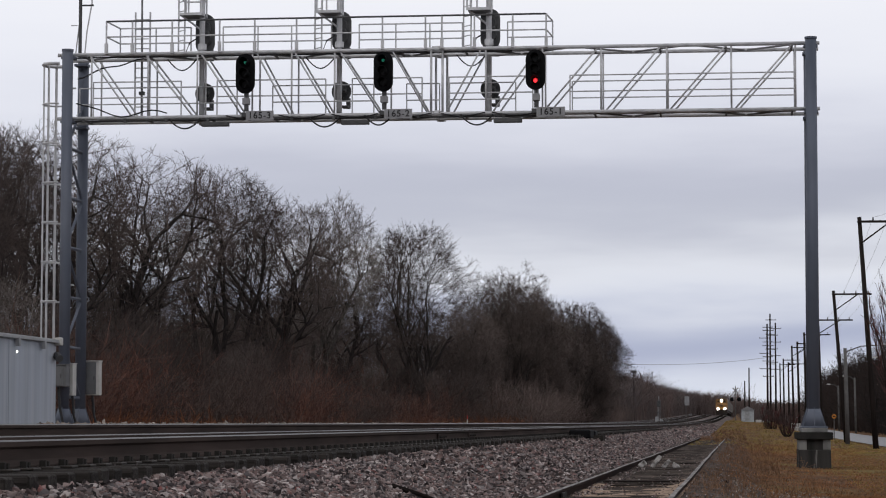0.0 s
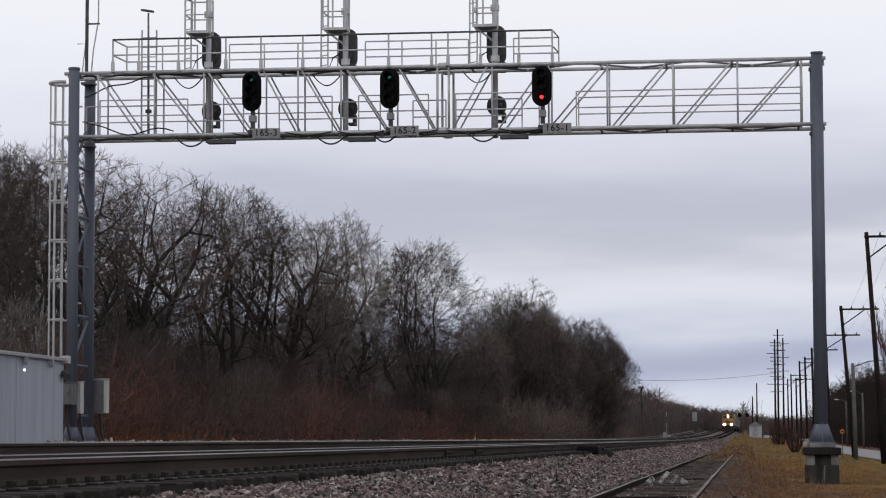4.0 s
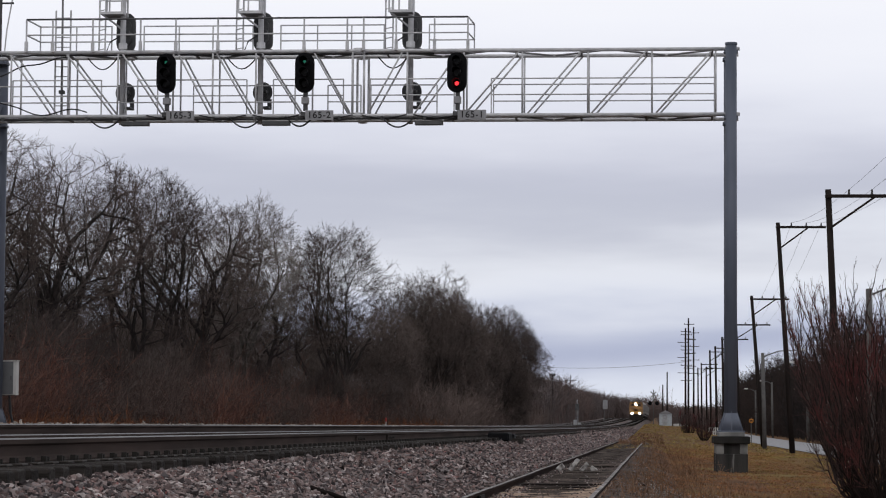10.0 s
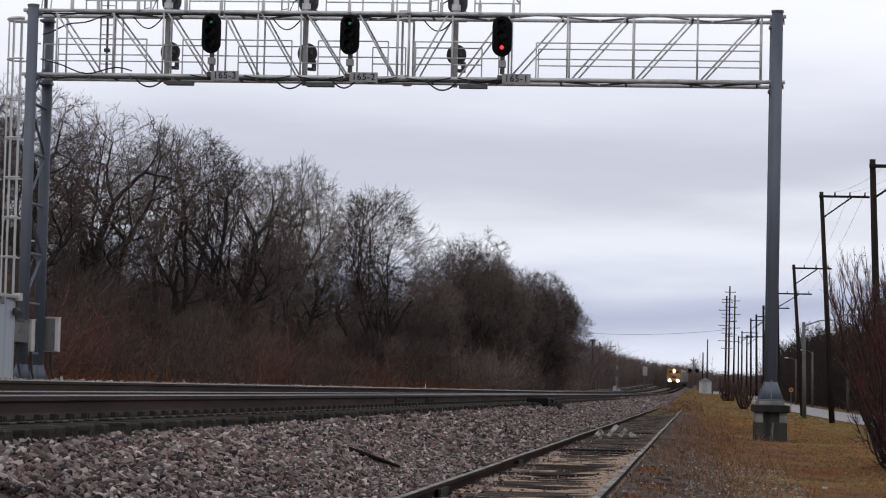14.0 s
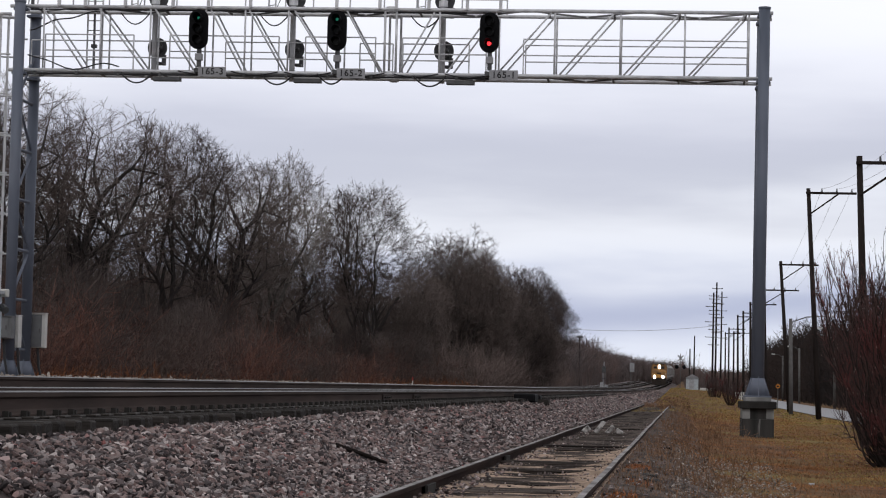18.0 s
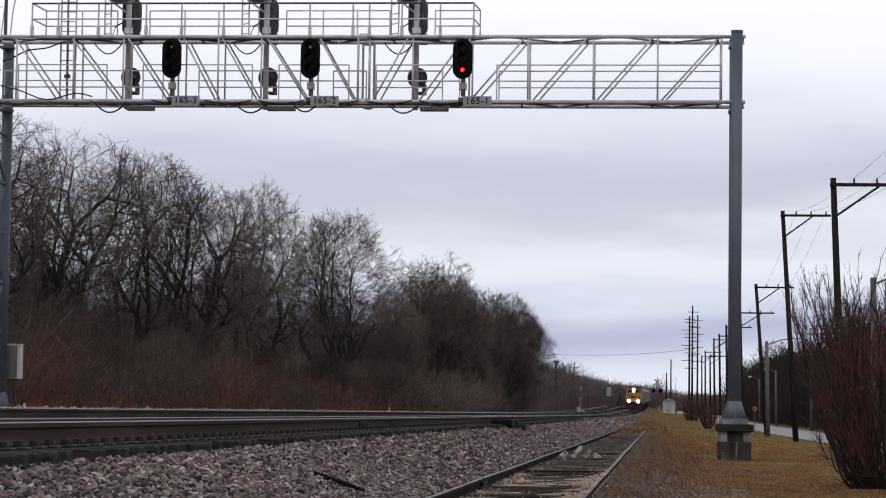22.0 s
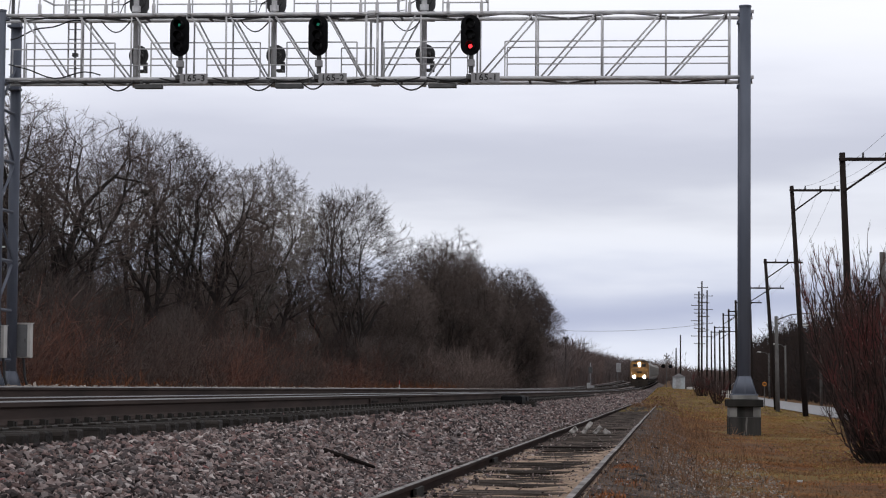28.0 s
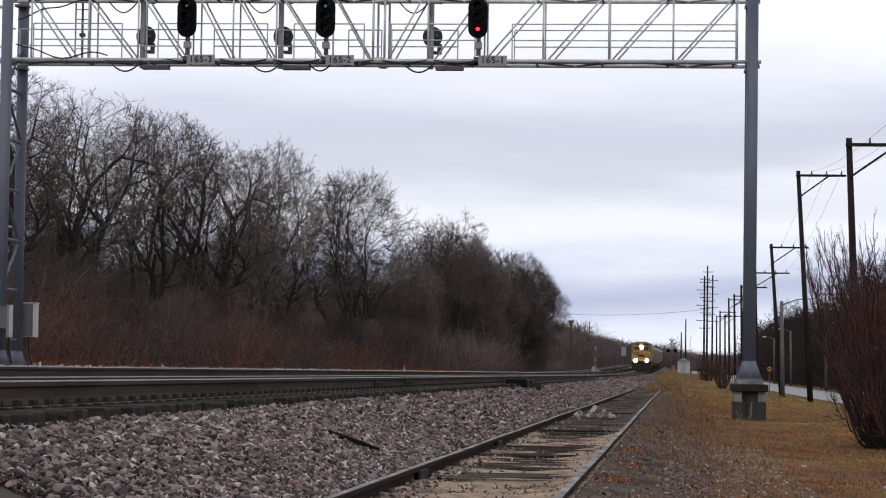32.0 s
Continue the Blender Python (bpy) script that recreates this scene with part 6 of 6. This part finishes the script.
# ---- crushed stone, grass and weeds ----
def stones(name, label, count, xr, yr, size, seed, surface, power=2.0, coarse=False, material=STONE):
    rng = np.random.default_rng(seed)
    t = (1 + 5 ** 0.5) / 2
    ico = np.array([(-1, t, 0), (1, t, 0), (-1, -t, 0), (1, -t, 0), (0, -1, t), (0, 1, t), (0, -1, -t), (0, 1, -t), (t, 0, -1), (t, 0, 1), (-t, 0, -1), (-t, 0, 1)]) / (1 + t * t) ** 0.5
    tri = np.array([(0, 11, 5), (0, 5, 1), (0, 1, 7), (0, 7, 10), (0, 10, 11), (1, 5, 9), (5, 11, 4), (11, 10, 2), (10, 7, 6), (7, 1, 8), (3, 9, 4), (3, 4, 2), (3, 2, 6), (3, 6, 8), (3, 8, 9), (4, 9, 5), (2, 4, 11), (6, 2, 10), (8, 6, 7), (9, 8, 1)])
    if coarse:
        ico = np.array([(1, 0, 0), (-1, 0, 0), (0, 1, 0), (0, -1, 0), (0, 0, 1), (0, 0, -1.0)])
        tri = np.array([(0, 2, 4), (2, 1, 4), (1, 3, 4), (3, 0, 4), (2, 0, 5), (1, 2, 5), (3, 1, 5), (0, 3, 5)])
    x = rng.uniform(xr[0], xr[1], count)
    y = yr[0] + (yr[1] - yr[0]) * rng.random(count) ** power
    z = surface(x, y) + rng.uniform(-0.02, 0.03, count)
    s = rng.uniform(size[0], size[1], count)
    v = ico[None] * (1 + rng.normal(0, 0.26, (count, len(ico), 1))) * np.stack([rng.uniform(0.9, 1.75, count), rng.uniform(0.5, 1.1, count), rng.uniform(0.35, 0.85, count)], 1)[:, None]
    a = np.stack([rng.uniform(0, 6.28, count), rng.normal(0, 0.55, count), rng.normal(0, 0.55, count)], 1)
    for i, (p, q) in enumerate(((0, 1), (1, 2), (0, 2))):
        c, k = np.cos(a[:, i])[:, None], np.sin(a[:, i])[:, None]
        u, w = v[:, :, p] * c - v[:, :, q] * k, v[:, :, p] * k + v[:, :, q] * c
        v[:, :, p], v[:, :, q] = u, w
    x = x + np.array([bend(k) for k in y])
    v = v * s[:, None, None] + np.stack([x, y, z + s * 0.25], 1)[:, None]
    f = (np.arange(count) * len(ico))[:, None, None] + tri[None]
    me = raw_mesh(name, v.reshape(-1, 3), f.reshape(-1, 3))
    me.materials.append(material)
    return tagged(new(name, me), label, "stones", kind="stuff")


def shoulder_z(x, y):
    return np.interp(x, [p[0] for p in SHOULDER], [p[1] for p in SHOULDER])


stones("ballast_stones", "loose grey and pinkish crushed stones on the track shoulder", 38000, (-4.4, -2.4), (13.5, 30), (0.013, 0.034), 41, shoulder_z, 1.0)
stones("ballast_stones", "loose crushed stones on the shoulder farther along", 36000, (-4.4, -2.4), (30, 150), (0.022, 0.05), 44, shoulder_z, 1.6, True)
stones("ballast_stones", "loose crushed stones between the ties of the main track", 4000, (-7.2, -4.6), (14, 50), (0.014, 0.028), 42, shoulder_z, 1.5)
stones("ballast_stones", "loose crushed stones on the distant shoulder", 9000, (-4.7, -1.9), (145, 380), (0.05, 0.1), 47, lambda x, y: shoulder_z(np.minimum(x, -2.32), y) + np.array([rise(k) for k in y]), 1.3, True)
stones("siding_stones", "scattered small stones among rotten ties", 6000, (-2.3, 0.5), (15, 80), (0.005, 0.015), 43, lambda x, y: np.interp(x, [u for u, _ in BED], [v for _, v in BED]), 1.5)
stones("ballast_stones", "dark stones spilled inside the siding rail", 1400, (-2.24, -1.95), (17, 60), (0.008, 0.022), 46, lambda x, y: 0 * x - 0.125, 1.3)
stones("edge_stones", "pale rubble along the far edge of the track bed", 9000, (-16.85, -16.1), (58, 300), (0.03, 0.085), 45, lambda x, y: shoulder_z(x, y), 1.3, False, GRAVEL)


def blades(name, label, count, xr, yr, tall, material, seed, density=None, power=1.4, wide=0.006, bare=0.0):
    """Thin bent blades in tufts, each a slender triangle pair."""
    rng = np.random.default_rng(seed)
    x = rng.uniform(xr[0], xr[1], count)
    y = yr[0] + (yr[1] - yr[0]) * rng.random(count) ** power
    keep = np.array([noise.noise((a * 0.8, b * 0.35, seed)) for a, b in zip(x, y)]) + rng.uniform(-0.5, 0.5, count) > (density or -0.1)
    # worn bare patches of gravel beside the siding
    worn = np.exp(-((x - 0.4) / 0.6) ** 2 - ((y - 33.0) / 9.0) ** 2)
    keep &= rng.random(count) > worn * bare
    x, y = x[keep], y[keep]
    n = len(x)
    bed = np.interp(x, [u for u, _ in BED], [v for _, v in BED])
    z = np.maximum(np.array([ground_z(a, b) for a, b in zip(x, y)]), np.where((x > -2.42) & (x < 0.55) & (y < 152), bed, -9)) - 0.01
    h = rng.uniform(tall[0], tall[1], n)
    a = rng.uniform(0, 6.28, n)
    lean = rng.uniform(0.2, 1.2, n)
    w = wide * (1 + y / 40)
    side = np.stack([np.cos(a + 1.57) * w, np.sin(a + 1.57) * w, 0 * a], 1)
    p = np.stack([x, y, z], 1)
    mid = p + np.stack([np.cos(a) * lean * h * 0.35, np.sin(a) * lean * h * 0.35, h * 0.5], 1)
    tip = p + np.stack([np.cos(a) * lean * h, np.sin(a) * lean * h, h * np.maximum(0.3, 1 - 0.42 * lean)], 1)
    v = np.stack([p - side, p + side, mid + side * 0.7, mid - side * 0.7, tip], 1).reshape(-1, 3)
    k = (np.arange(n) * 5)[:, None, None]
    f = (k + np.array([(0, 1, 2), (0, 2, 3), (3, 2, 4)])[None]).reshape(-1, 3)
    me = raw_mesh(name, v, f)
    me.materials.append(material)
    return tagged(new(name, me), label, "grass", kind="stuff")


blades("verge_grass", "short dry rust-brown winter grass on the verge", 150000, (0.1, 7.9), (15, 46), (0.015, 0.06), BLADE, 51, -0.12, 1.2, 0.0028, 0.85)
blades("verge_grass", "short rust-brown and tan grass farther along the verge", 50000, (-0.2, 5.0), (44, 150), (0.03, 0.08), BLADE, 60, -0.2, 1.3, 0.003)
blades("verge_grass", "short yellow-olive winter grass on the mown verge", 60000, (2.4, 7.9), (36, 130), (0.02, 0.06), OLIVE, 61, -0.25, 1.3, 0.003)
blades("verge_grass", "short dry olive winter grass farther along the verge", 22000, (-2.6, 7.9), (110, 330), (0.04, 0.1), OLIVE, 55, 0.0, 1.3, 0.008)
blades("verge_weeds", "rusty brown dead weeds beside the siding", 9000, (-0.5, 1.0), (16, 110), (0.03, 0.16), WEED, 52, 0.15, 1.2, 0.003, 0.7)
stones("verge_gravel", "pale gravel in a worn patch of the verge", 3600, (-0.1, 1.5), (21, 46), (0.006, 0.02), 63, lambda x, y: np.maximum(np.array([ground_z(a, b) for a, b in zip(x, y)]), np.interp(x, [u for u, _ in BED], [v for _, v in BED], right=-9)), 1.0, True, GRAVEL)
blades("verge_weeds", "rusty weeds over the buried end of the siding", 5000, (-2.7, 0.5), (138, 230), (0.04, 0.2), WEED, 58, 0.05, 1.2, 0.006)
blades("verge_weeds", "rust and tan dead weeds along the siding rail", 20000, (-0.74, 0.7), (15, 75), (0.015, 0.08), WEED, 66, 0.0, 1.1, 0.0025)
for _x, _y, _n in ((0.35, 63, 110), (0.75, 66, 120), (-0.9, 128, 120), (-2.0, 150, 160), (-0.1, 36, 60), (0.1, 30, 70), (0.25, 41, 60)):
    blades("weed_tuft", "tuft of tall brown dead weeds on the verge", _n, (_x - 0.3, _x + 0.3), (_y - 0.8, _y + 0.8), (0.1, 0.42), WEED, 70 + int(_y), -0.6, 1.0, 0.0025)
blades("leaf_litter", "patches of red-brown fallen leaves in the grass", 36000, (0.2, 6.5), (15, 55), (0.012, 0.04), REDLEAF, 81, 0.3, 1.2, 0.005, 0.3)
blades("dead_grass", "patches of dark wet dead grass on the verge", 26000, (-0.2, 6.8), (15, 60), (0.015, 0.045), DARKGRASS, 82, 0.35, 1.2, 0.004, 0.2)
blades("siding_grass", "short tan dead grass between the siding rails", 9000, (-2.15, -0.85), (15, 24.5), (0.008, 0.022), TAN, 64, -0.2, 1.0, 0.003)
blades("leaf_litter", "pale tan dead leaves lying on the verge", 9000, (-0.4, 6.5), (15, 70), (0.008, 0.02), LEAF, 59, 0.0, 1.3, 0.006)
for _x, _y, _n in ((-0.5, 29.9, 150), (-0.56, 29.5, 150), (-0.44, 25.0, 90), (-0.5, 21.8, 150), (-0.58, 21.2, 130)):
    blades("fern_tuft", "rust-orange dead fern clump at the siding rail", _n, (_x - 0.1, _x + 0.12), (_y - 0.5, _y + 0.5), (0.01, 0.075), FERN, 56 + int(_y * 10), -0.6, 1.0, 0.0035)
stems_stuff("tall_weeds", "thin dry upright weed stalks on the verge", "weeds", 420, (-0.5, 1.5, 30, 150), (0.25, 0.75), WEED, 54, 0.006, 0.2, 3, 2)


def motions():
    ts = [0.0, 4.0, 8.0, 12.0, 16.0, 20.0, 24.0, 28.0, 32.0]
    lead = [(t, 690.0 - 8.94 * t) for t in ts]
    walk(LOCO, [(t, track_pose(y)) for t, y in lead])
    for k, w in enumerate(WAGONS):
        walk(w, [(t, track_pose(y + 22.0 + 17.3 * k)) for t, y in lead])


motions()
